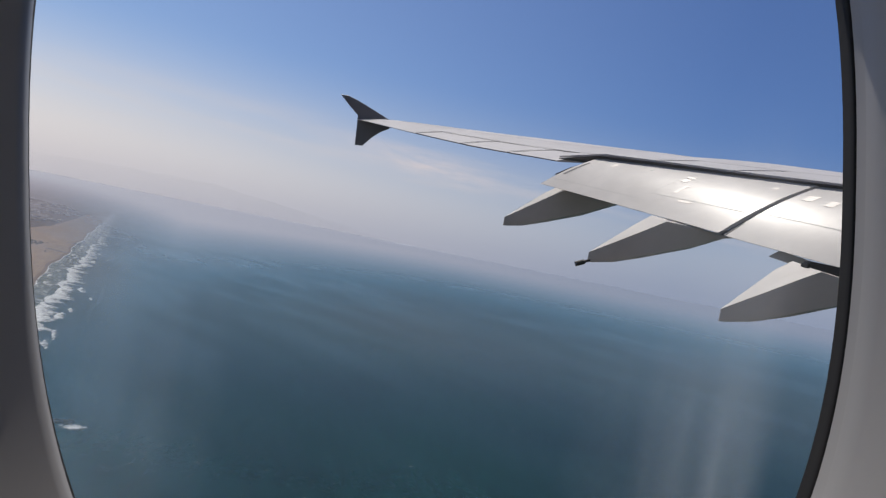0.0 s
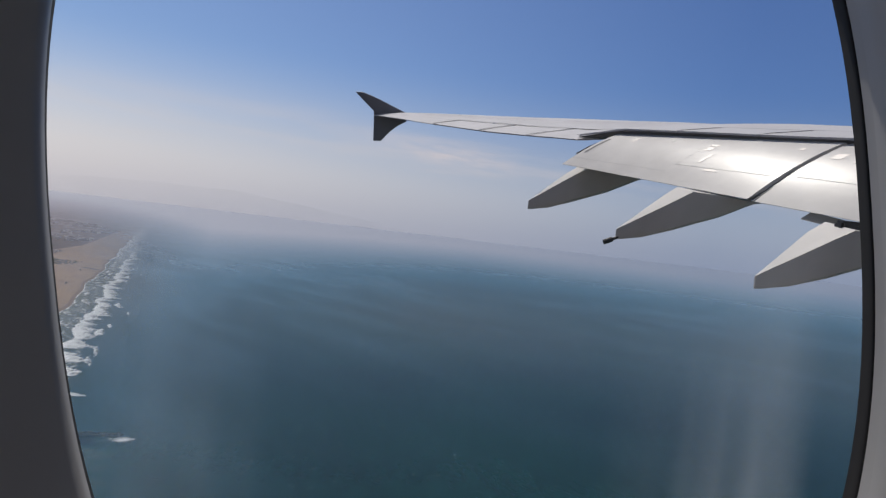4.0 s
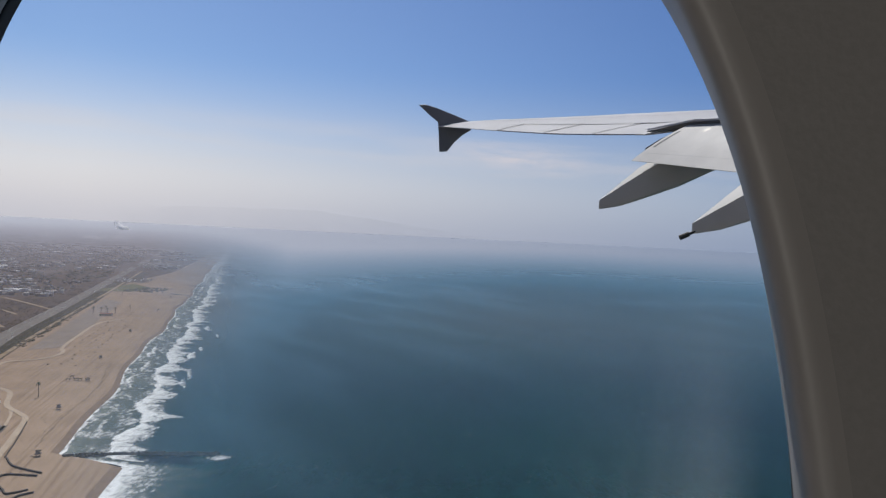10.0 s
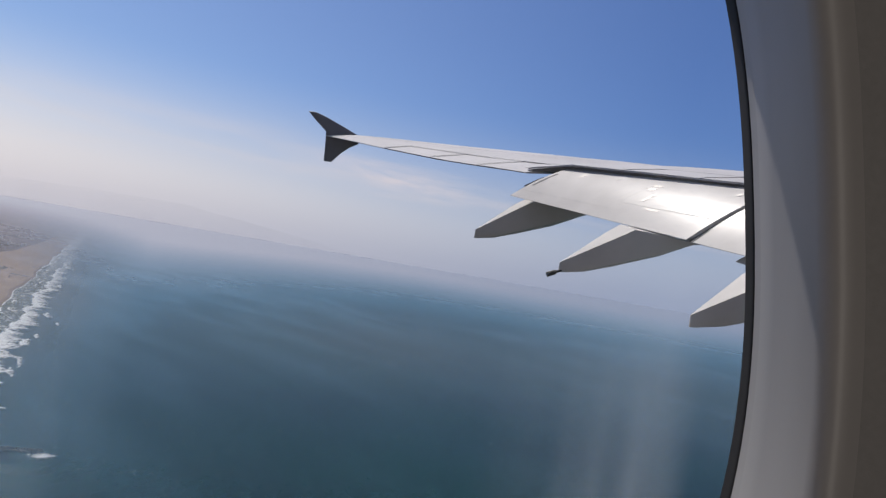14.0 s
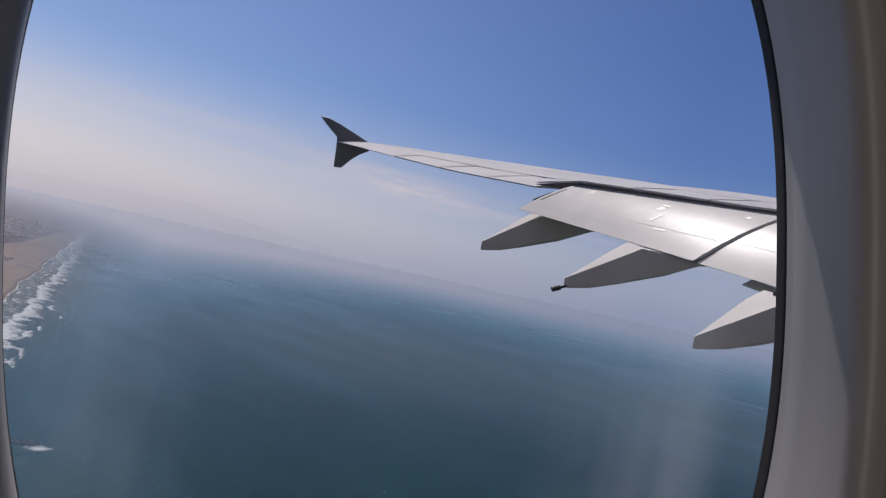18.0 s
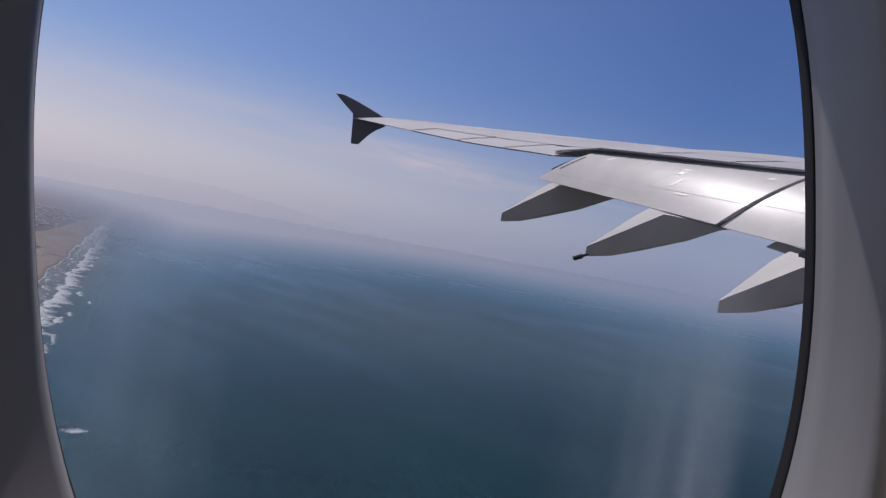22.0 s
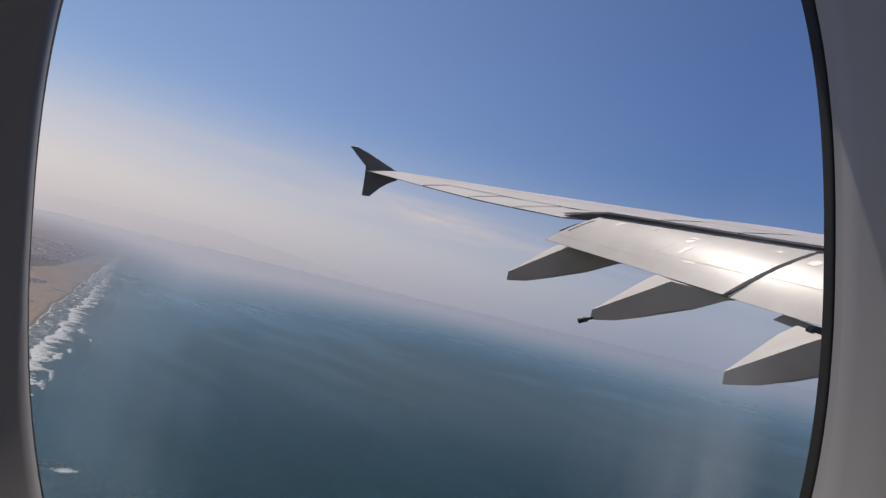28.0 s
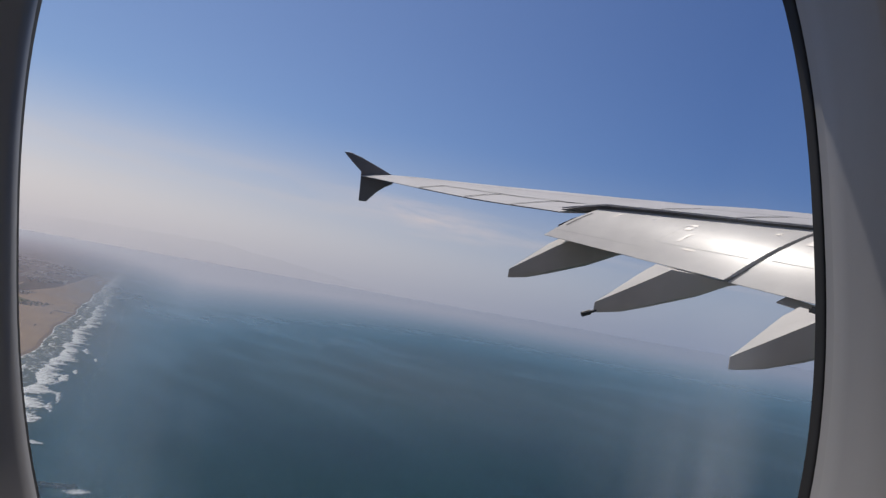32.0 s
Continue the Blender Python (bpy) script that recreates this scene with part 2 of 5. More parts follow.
# the lining plastic again, darkened: the sidewall's shade is put into its colour
M_LINING_SHADED = mat("cabin_lining_shaded", (0.235, 0.227, 0.22), 0.5, scale=0.05, vary=0.06, fine=0.002, bump=0.1, fine_mix=0.1)
M_RUBBER = mat("window_gasket", (0.014, 0.012, 0.011), 0.8, scale=0.02, vary=0.3, spec=0.15)
M_CABIN = mat("cabin_trim", (0.20, 0.19, 0.19), 0.7, scale=0.3, vary=0.1)
M_CARPET = mat("cabin_carpet", (0.04, 0.045, 0.06), 0.95, scale=0.1)


def glassy(name, tint, veil, glare):
    """Thin clear pane: lets light pass, with a faint film that catches the sun and two upright bands of painted glare.
    """
    m = bpy.data.materials.new(name)
    m.use_nodes = True
    n, l = m.node_tree.nodes, m.node_tree.links
    n.clear()
    out, tr, df = n.new("ShaderNodeOutputMaterial"), n.new("ShaderNodeBsdfTransparent"), n.new("ShaderNodeBsdfTranslucent")
    tr.inputs[0].default_value = (*tint, 1)
    df.inputs[0].default_value = (0.75, 0.8, 0.85, 1)
    co, sep = n.new("ShaderNodeTexCoord"), n.new("ShaderNodeSeparateXYZ")
    l.new(co.outputs["Object"], sep.inputs[0])
    ramp = n.new("ShaderNodeValToRGB")
    e = ramp.color_ramp.elements
    e[0].position, e[0].color = 0.0, (0, 0, 0, 1)
    e[1].position, e[1].color = 1.0, (0, 0, 0, 1)
    for at, v in ((0.06, 0.08), (0.12, 0.28), (0.17, 0.22), (0.27, 0.0), (0.70, 0.0), (0.80, 0.18), (0.875, 0.45), (0.92, 0.75), (0.955, 0.5), (0.985, 0.15)):
        k = e.new(at)
        k.color = (v, v, v, 1)
    mp = n.new("ShaderNodeMapRange")
    mp.inputs[1].default_value, mp.inputs[2].default_value = -0.14, 0.14
    l.new(sep.outputs[0], mp.inputs[0])
    l.new(mp.outputs[0], ramp.inputs[0])
    low = n.new("ShaderNodeMapRange")
    low.inputs[1].default_value, low.inputs[2].default_value = 0.055, -0.085
    l.new(sep.outputs[2], low.inputs[0])
    mu = n.new("ShaderNodeMath")
    mu.operation = 'MULTIPLY'
    l.new(ramp.outputs[0], mu.inputs[0])
    l.new(low.outputs[0], mu.inputs[1])
    # noise breaks the painted glare into long upright streaks
    glare_map, wt, wk = n.new("ShaderNodeMapping"), n.new("ShaderNodeTexNoise"), n.new("ShaderNodeMapRange")
    glare_map.inputs["Scale"].default_value = (110, 1, 7)
    wt.inputs["Scale"].default_value, wt.inputs["Detail"].default_value = 1.0, 4
    l.new(co.outputs["Object"], glare_map.inputs[0])
    l.new(glare_map.outputs[0], wt.inputs["Vector"])
    l.new(wt.outputs[0], wk.inputs[0])
    wk.inputs[1].default_value, wk.inputs[2].default_value, wk.inputs[3].default_value, wk.inputs[4].default_value = 0.3, 0.7, 0.65, 1.3
    mw = n.new("ShaderNodeMath")
    mw.operation = 'MULTIPLY'
    l.new(mu.outputs[0], mw.inputs[0])
    l.new(wk.outputs[0], mw.inputs[1])
    mu = mw
    ma = n.new("ShaderNodeMath")
    ma.operation = 'MULTIPLY_ADD'
    ma.inputs[1].default_value, ma.inputs[2].default_value = glare, veil
    l.new(mu.outputs[0], ma.inputs[0])
    mx = n.new("ShaderNodeMixShader")
    l.new(ma.outputs[0], mx.inputs[0])
    l.new(tr.outputs[0], mx.inputs[1])
    l.new(df.outputs[0], mx.inputs[2])
    l.new(mx.outputs[0], out.inputs[0])
    return m


M_PANE = glassy("window_pane", (0.97, 0.98, 0.98), 0.012, 0.20)


def water_material():
    m = bpy.data.materials.new("sea_water")
    m.use_nodes = True
    n, l = m.node_tree.nodes, m.node_tree.links
    p = n["Principled BSDF"]
    p.inputs["Roughness"].default_value, p.inputs["IOR"].default_value = 0.12, 1.33
    p.inputs["Specular IOR Level"].default_value = 0.05
    co = n.new("ShaderNodeTexCoord")
    a = n.new("ShaderNodeTexNoise")
    a.inputs["Scale"].default_value, a.inputs["Detail"].default_value = 1 / 260, 5
    l.new(co.outputs["Object"], a.inputs["Vector"])
    mix = n.new("ShaderNodeMixRGB")
    mix.inputs[1].default_value, mix.inputs[2].default_value = (0.0045, 0.033, 0.032, 1), (0.0035, 0.0225, 0.0255, 1)
    r = n.new("ShaderNodeMapRange")
    r.inputs[1].default_value, r.inputs[2].default_value = 0.35, 0.65
    l.new(a.outputs[0], r.inputs[0])
    l.new(r.outputs[0], mix.inputs[0])
    # wind rows and swell: lighter and darker water in long streaks
    sm, st, sr, sx = n.new("ShaderNodeMapping"), n.new("ShaderNodeTexNoise"), n.new("ShaderNodeMapRange"), n.new("ShaderNodeMixRGB")
    sm.inputs["Rotation"].default_value, sm.inputs["Scale"].default_value = (0, 0, radians(-28)), (1 / 11, 1 / 46, 1)
    st.inputs["Scale"].default_value, st.inputs["Detail"].default_value, st.inputs["Roughness"].default_value = 1.0, 7, 0.62
    l.new(co.outputs["Object"], sm.inputs[0])
    l.new(sm.outputs[0], st.inputs["Vector"])
    l.new(st.outputs[0], sr.inputs[0])
    sr.inputs[1].default_value, sr.inputs[2].default_value = 0.36, 0.66
    sx.inputs[1].default_value = (0.82, 0.84, 0.85, 1)
    sx.inputs[2].default_value = (1.20, 1.17, 1.15, 1)
    l.new(sr.outputs[0], sx.inputs[0])
    sy = n.new("ShaderNodeMixRGB")
    sy.blend_type, sy.inputs[0].default_value = 'MULTIPLY', 1.0
    l.new(mix.outputs[0], sy.inputs[1])
    l.new(sx.outputs[0], sy.inputs[2])
    l.new(sy.outputs[0], p.inputs["Base Color"])
    mp = n.new("ShaderNodeMapping")
    mp.inputs["Rotation"].default_value = (0, 0, radians(20))
    mp.inputs["Scale"].default_value = (1 / 6, 1 / 14, 1)
    l.new(co.outputs["Object"], mp.inputs[0])
    w = n.new("ShaderNodeTexNoise")
    w.inputs["Scale"].default_value, w.inputs["Detail"].default_value = 1.0, 5
    l.new(mp.outputs[0], w.inputs["Vector"])
    b = n.new("ShaderNodeBump")
    b.inputs["Strength"].default_value, b.inputs["Distance"].default_value = 0.22, 1.0
    l.new(w.outputs[0], b.inputs["Height"])
    l.new(b.outputs[0], p.inputs["Normal"])
    return m


M_SEA = water_material()


def patchy(name, colour, scale, lo, hi, stretch=(1, 1, 1), rough=0.9, turn=0.0, weight=1.0, lit_through=False):
    """A broken cover (foam, thin haze): opaque where the noise is high, clear elsewhere; thinned by the mesh's own 'cover'."""
    m = bpy.data.materials.new(name)
    m.use_nodes = True
    n, l = m.node_tree.nodes, m.node_tree.links
    p = n["Principled BSDF"]
    p.inputs["Base Color"].default_value = (*colour, 1)
    p.inputs["Roughness"].default_value = rough
    p.inputs["Specular IOR Level"].default_value = 0.0
    co, mp = n.new("ShaderNodeTexCoord"), n.new("ShaderNodeMapping")
    mp.inputs["Scale"].default_value = stretch
    mp.inputs["Rotation"].default_value = (0, 0, radians(turn))
    l.new(co.outputs["Object"], mp.inputs[0])
    a = n.new("ShaderNodeTexNoise")
    a.inputs["Scale"].default_value, a.inputs["Detail"].default_value, a.inputs["Roughness"].default_value = 1 / scale, 7, 0.68
    l.new(mp.outputs[0], a.inputs["Vector"])
    at = n.new("ShaderNodeAttribute")
    at.attribute_name = "cover"
    add = n.new("ShaderNodeMath")
    wt = n.new("ShaderNodeMath")
    wt.operation = 'MULTIPLY_ADD'
    wt.inputs[1].default_value, wt.inputs[2].default_value = weight, 0.5 - 0.5 * weight
    l.new(a.outputs[0], wt.inputs[0])
    l.new(wt.outputs[0], add.inputs[0])
    l.new(at.outputs["Fac"], add.inputs[1])
    r = n.new("ShaderNodeMapRange")
    r.inputs[1].default_value, r.inputs[2].default_value = lo, hi
    l.new(add.outputs[0], r.inputs[0])
    l.new(r.outputs[0], p.inputs["Alpha"])
    if lit_through:
        # thin drifting stuff scatters the sun forwards as well as back
        out, tl, di, cl = n["Material Output"], n.new("ShaderNodeBsdfTranslucent"), n.new("ShaderNodeBsdfDiffuse"), n.new("ShaderNodeBsdfTransparent")
        half, veil = n.new("ShaderNodeMixShader"), n.new("ShaderNodeMixShader")
        tl.inputs[0].default_value = di.inputs[0].default_value = (*colour, 1)
        l.new(tl.outputs[0], half.inputs[1])
        l.new(di.outputs[0], half.inputs[2])
        l.new(r.outputs[0], veil.inputs[0])
        l.new(cl.outputs[0], veil.inputs[1])
        l.new(half.outputs[0], veil.inputs[2])
        l.new(veil.outputs[0], out.inputs[0])
    return m


M_FOAM = patchy("sea_foam", (0.74, 0.755, 0.755), 3.0, 0.84, 1.24, stretch=(0.62, 0.36, 1), turn=-15, weight=1.15)
M_SHALLOW = patchy("shallow_water", (0.17, 0.20, 0.185), 9, 0.5, 1.0, stretch=(0.5, 0.5, 1), weight=0.5)


def haze_material():
    """Painted haze: 'cover' is its thickness, wind-drawn streaks thicken and thin it, coloured warmer over land and far
    off.
    """
    m = bpy.data.materials.new("painted_haze")
    m.use_nodes = True
    n, l = m.node_tree.nodes, m.node_tree.links
    p = n["Principled BSDF"]
    p.inputs["Roughness"].default_value, p.inputs["Specular IOR Level"].default_value = 1.0, 0.0
    co, sep, at = n.new("ShaderNodeTexCoord"), n.new("ShaderNodeSeparateXYZ"), n.new("ShaderNodeAttribute")
    at.attribute_name = "cover"
    l.new(co.outputs["Object"], sep.inputs[0])

    def ramp(source, lo, hi, a, b):
        r = n.new("ShaderNodeMapRange")
        r.inputs[1].default_value, r.inputs[2].default_value, r.inputs[3].default_value, r.inputs[4].default_value = lo, hi, a, b
        l.new(source, r.inputs[0])
        return r.outputs[0]

    def blend(factor, a, b):
        x = n.new("ShaderNodeMixRGB")
        l.new(factor, x.inputs[0])
        for k, v in ((1, a), (2, b)):
            if isinstance(v, tuple):
                x.inputs[k].default_value = (*v, 1)
            else:
                l.new(v, x.inputs[k])
        return x.outputs[0]

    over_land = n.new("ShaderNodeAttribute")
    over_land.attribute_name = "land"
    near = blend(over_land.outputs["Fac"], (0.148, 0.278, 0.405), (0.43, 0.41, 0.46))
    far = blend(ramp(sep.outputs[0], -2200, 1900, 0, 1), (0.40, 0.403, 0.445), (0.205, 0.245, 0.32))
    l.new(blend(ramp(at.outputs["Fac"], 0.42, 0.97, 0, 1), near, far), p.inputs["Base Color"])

    def streaks(wide, long, turn, detail):
        mp, t = n.new("ShaderNodeMapping"), n.new("ShaderNodeTexNoise")
        mp.vector_type = 'TEXTURE'
        mp.inputs["Rotation"].default_value, mp.inputs["Scale"].default_value = (0, 0, radians(turn)), (wide, long, 1)
        t.inputs["Scale"].default_value, t.inputs["Detail"].default_value, t.inputs["Roughness"].default_value = 1.0, detail, 0.6
        l.new(co.outputs["Object"], mp.inputs[0])
        l.new(mp.outputs[0], t.inputs["Vector"])
        return t.outputs[0]

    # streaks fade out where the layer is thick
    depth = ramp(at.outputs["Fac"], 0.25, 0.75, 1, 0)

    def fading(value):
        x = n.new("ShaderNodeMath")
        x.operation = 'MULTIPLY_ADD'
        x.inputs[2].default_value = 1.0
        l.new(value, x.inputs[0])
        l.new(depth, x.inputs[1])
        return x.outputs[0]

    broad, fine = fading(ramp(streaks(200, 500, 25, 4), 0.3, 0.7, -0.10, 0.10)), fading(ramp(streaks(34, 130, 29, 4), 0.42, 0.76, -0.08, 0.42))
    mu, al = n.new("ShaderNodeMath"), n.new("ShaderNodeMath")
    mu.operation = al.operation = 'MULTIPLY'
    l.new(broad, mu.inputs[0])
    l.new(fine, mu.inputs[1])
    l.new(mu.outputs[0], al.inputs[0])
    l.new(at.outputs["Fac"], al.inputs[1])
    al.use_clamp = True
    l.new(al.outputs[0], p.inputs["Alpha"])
    return m


M_HAZE = haze_material()

# ---- building helpers ----
def link(name, bm, material, smooth=False):
    me = bpy.data.meshes.new(name)
    bm.to_mesh(me)
    bm.free()
    if smooth:
        me.polygons.foreach_set("use_smooth", [True] * len(me.polygons))
    if material:
        me.materials.append(material)
    return new(name, me)


def part(name, bm, material, parent, label="", smooth=False):
    ob = link(name, bm, material, smooth)
    ob.parent = parent
    return tagged(ob, label)


def empty(name, x=0, y=0, z=0):
    ob = new(name)
    ob.location = (x, y, z)
    return ob


def box(bm, x0, x1, y0, y1, z0, z1, bevel=0.0):
    r = bmesh.ops.create_cube(bm, size=1)
    for v in r["verts"]:
        v.co = Vector((x0 + (v.co.x + 0.5) * (x1 - x0), y0 + (v.co.y + 0.5) * (y1 - y0), z0 + (v.co.z + 0.5) * (z1 - z0)))
    if bevel:
        bmesh.ops.bevel(bm, geom=list({e for v in r["verts"] for e in v.link_edges}), offset=bevel, segments=2, affect='EDGES')
    return r["verts"]


def cone(bm, x, y, z, r0, r1, h, seg=10):
    bmesh.ops.create_cone(bm, cap_ends=True, segments=seg, radius1=r0, radius2=r1, depth=h, matrix=Matrix.Translation((x, y, z + h / 2)))


def loft(bm, rings, cap=True, close=True):
    """Join rings of equal count by faces."""
    vs = [[bm.verts.new(p) for p in ring] for ring in rings]
    n = len(vs[0])
    for a, b in zip(vs, vs[1:]):
        for i in range(n if close else n - 1):
            j = (i + 1) % n
            bm.faces.new((a[i], a[j], b[j], b[i]))
    if cap:
        bm.faces.new(vs[0][::-1])
        bm.faces.new(vs[-1])
    bmesh.ops.recalc_face_normals(bm, faces=bm.faces)
    return vs


def lerp(table, x):
    """Linear table look-up on (x, value) pairs."""
    if x <= table[0][0]:
        (a, p), (b, q) = table[0], table[1]
    elif x >= table[-1][0]:
        (a, p), (b, q) = table[-2], table[-1]
    else:
        for (a, p), (b, q) in zip(table, table[1:]):
            if a <= x <= b:
                break
    return p + (q - p) * (x - a) / (b - a)


# ---- the land: everything in true metres, far parts drawn nearer and raised towards the horizon ----
H, R0 = 187.0, 2400.0                 # height over the sea; from R0 on the ground is drawn in
S1 = (H / R0 - 0.003) / (4930 - R0)
OVER = Vector((214.0, -53.0))          # the point of the coast plan below the cabin
HEAD = radians(1.0)                    # the plan's turn against the cabin


def drape(x, y, up=0.0):
    x, y = x - OVER.x, y - OVER.y
    x, y = x * math.cos(HEAD) - y * math.sin(HEAD), x * math.sin(HEAD) + y * math.cos(HEAD)
    d = math.hypot(x, y) or 1e-6
    if d <= R0:
        return Vector((x, y, up - H))
    s0 = H / R0
    r = min(R0 + (s0 - H / d) / S1, 4930.0)
    k = r / d
    return Vector((x * k, y * k, -r * (s0 - (r - R0) * S1) + up * k))


def coast(y):
    return -149 - 0.262 * (y - 774)


def shore(y):
    a, b = -23 + 0.24 * (510 - y), coast(y)
    k = min(max((y - 505) / 22, 0), 1)
    return a + (b - a) * k * k * (3 - 2 * k) + 2.5 * math.sin(y / 37) + 4 * math.sin(y / 91)


def smooth_line(pts, step):
    """A rounded line through a few points (Catmull-Rom)."""
    out = []
    q = [pts[0]] + list(pts) + [pts[-1]]
    for i in range(1, len(q) - 2):
        p0, p1, p2, p3 = (Vector(p) for p in q[i - 1:i + 3])
        n = max(1, int((p2 - p1).length / step))
        for k in range(n):
            t = k / n
            out.append(0.5 * ((2 * p1) + (p2 - p0) * t + (2 * p0 - 5 * p1 + 4 * p2 - p3) * t * t + (3 * p1 - p0 - 3 * p2 + p3) * t ** 3))
    out.append(Vector(pts[-1]))
    return out


def ribbon(bm, pts, width, up, step=8, thick=0.0, ragged=0.0):
    """A draped band along a line; width is a number or a table by y."""
    line = smooth_line(pts, step)
    rows = []
    for i, p in enumerate(line):
        d = (line[min(i + 1, len(line) - 1)] - line[max(i - 1, 0)]).normalized()
        s = Vector((d.y, -d.x))
        w = (width if isinstance(width, (int, float)) else lerp(width, p.y)) / 2
        e = ragged * (noise.noise(Vector((p.x / 9, p.y / 9, 0))))
        f = ragged * (noise.noise(Vector((p.x / 9, p.y / 9, 7))))
        rows.append([bm.verts.new(drape(*(p + s * (w + e)), up)), bm.verts.new(drape(*(p - s * (w + f)), up))])
    for a, b in zip(rows, rows[1:]):
        bm.faces.new((a[0], b[0], b[1], a[1]))
    if thick:
        r = bmesh.ops.extrude_face_region(bm, geom=bm.faces[:])
        bmesh.ops.translate(bm, verts=[g for g in r["geom"] if isinstance(g, bmesh.types.BMVert)], vec=(0, 0, thick))
        bmesh.ops.recalc_face_normals(bm, faces=bm.faces)


def patch(bm, corners, up, cuts=6):
    """A four-cornered draped sheet."""
    a, b, c, d = (Vector(p) for p in corners)
    g = [[bm.verts.new(drape(*(a.lerp(b, i / cuts).lerp(d.lerp(c, i / cuts), j / cuts)), up)) for j in range(cuts + 1)] for i in range(cuts + 1)]
    for i in range(cuts):
        for j in range(cuts):
            bm.faces.new((g[i][j], g[i + 1][j], g[i + 1][j + 1], g[i][j + 1]))


def grid_sheet(name, material, ys, us, place):
    """A sheet over rows ys and columns us; place(y, u) gives the point."""
    verts = [place(y, u) for y in ys for u in us]
    m = len(us)
    faces = [(i * m + j, i * m + j + 1, (i + 1) * m + j + 1, (i + 1) * m + j) for i in range(len(ys) - 1) for j in range(m - 1)]
    me = bpy.data.meshes.new(name)
    me.from_pydata(verts, [], faces)
    me.polygons.foreach_set("use_smooth", [True] * len(me.polygons))
    me.materials.append(material)
    return new(name, me)


def add_tracks(m, wide, long, turn, dark, amount):
    """Trodden and driven lanes: darker streaks along one direction."""
    n, l = m.node_tree.nodes, m.node_tree.links
    p = n["Principled BSDF"]
    src = p.inputs["Base Color"].links[0].from_socket
    co, mp, a, r, mx = n.new("ShaderNodeTexCoord"), n.new("ShaderNodeMapping"), n.new("ShaderNodeTexNoise"), n.new("ShaderNodeMapRange"), n.new("ShaderNodeMixRGB")
    mp.vector_type = 'TEXTURE'
    mp.inputs["Rotation"].default_value, mp.inputs["Scale"].default_value = (0, 0, radians(turn)), (wide, long, 1)
    a.inputs["Scale"].default_value, a.inputs["Detail"].default_value = 1.0, 5
    l.new(co.outputs["Object"], mp.inputs[0])
    l.new(mp.outputs[0], a.inputs["Vector"])
    l.new(a.outputs[0], r.inputs[0])
    r.inputs[1].default_value, r.inputs[2].default_value, r.inputs[4].default_value = 0.5, 0.68, amount
    l.new(r.outputs[0], mx.inputs[0])
    l.new(src, mx.inputs[1])
    mx.inputs[2].default_value = (*dark, 1)
    l.new(mx.outputs[0], p.inputs["Base Color"])


add_tracks(M_SAND, 3, 110, 15, (0.165, 0.11, 0.073), 0.55)
add_tracks(M_SCRUB, 25, 60, 15, (0.15, 0.10, 0.07), 0.5)
add_tracks(M_ASPHALT, 3, 22, 17, (0.085, 0.078, 0.072), 0.6)

# sea: one round sheet to the horizon
radii = [0, 60, 150, 300, 450, 600, 800, 1000, 1300, 1700, 2200] + [2390 * 1.035 ** i for i in range(115)]
sea = grid_sheet("water", M_SEA, radii, [i * 2 * math.pi / 180 for i in range(181)],
                 lambda r, a: drape(OVER.x + r * math.sin(a), OVER.y + r * math.cos(a), 0))
tagged(sea, "wide teal ocean with fine wind ripples under haze", "sea", kind="structure")

# land: one sheet from the shoreline inland
ys = [-6000, -3000, -1500, -800, -400, -200, 0, 150] + list(range(250, 1300, 12)) + list(range(1300, 2300, 50)) + [2300 * 1.03 ** i for i in range(131)]
ns = [0, 8, 20, 45, 80, 120, 160, 200, 240, 280, 330, 390, 460, 550, 650, 800, 1000, 1300, 1700, 2300, 3200, 4500, 7000, 12000, 30000, 90000]


def land_point(y, u):
    k = 1 if y < 3000 else (y / 3000) ** 0.25
    up = -0.6 + min(u, 20) * 0.11 + (max(0, noise.noise(Vector((u / 70, y / 70, 3)))) * 5 if u > 215 else 0) * min(1, max(0, (u - 215) / 80))
    return drape(shore(y) + 6 - u * k, y, up)


ground = grid_sheet("ground", M_SCRUB, ys, ns, land_point)
tagged(ground, "brown dry coastal scrubland behind the beach", "land", kind="structure")
yb = [y for y in ys if -400 <= y <= 26000]
LOWROAD = [(347, -167), (500, -215), (654, -268), (964, -371), (1485, -529), (1932, -655), (2200, -730), (2756, -800), (3600, -1000), (6000, -1610), (11000, -2900), (26000, -6830)]
def strand(y):
    return shore(y) - 1.5 - 1.5 * min(1, max(0, (530 - y) / 30))


beach = grid_sheet("beach", M_SAND, yb, [i / 14 for i in range(15)],
                   lambda y, k: drape(strand(y) * (1 - k) + lerp(LOWROAD, y) * k, y, 2.2 + 0.12 * noise.noise(Vector((k * 9, y / 40, 0)))))
tagged(beach, "broad tan sand beach with trodden tracks", "beach", kind="structure")
wet = grid_sheet("wet_sand", M_WET, yb, [0, 0.5, 1], lambda y, k: drape((shore(y) + 6) * (1 - k) + (strand(y) - 0.5) * k, y, 0.45 + k * 1.72))
tagged(wet, "dark wet sand at the waterline", "wet sand", kind="structure")


def cover(ob, values, name="cover"):
    a = ob.data.attributes.new(name, 'FLOAT', 'POINT')
    a.data.foreach_set("value", values)


# surf along the shore: curved breakers with a sharp front and foam trailing seaward
ks = [1.9 * i for i in range(58)]
ysurf = [230 + 3.5 * i for i in range(320)] + list(range(1350, 2300, 12)) + [2300 * 1.012 ** i for i in range(200)]


def wobble(y, seed, length):
    return noise.noise(Vector((y / length, seed, 0)))


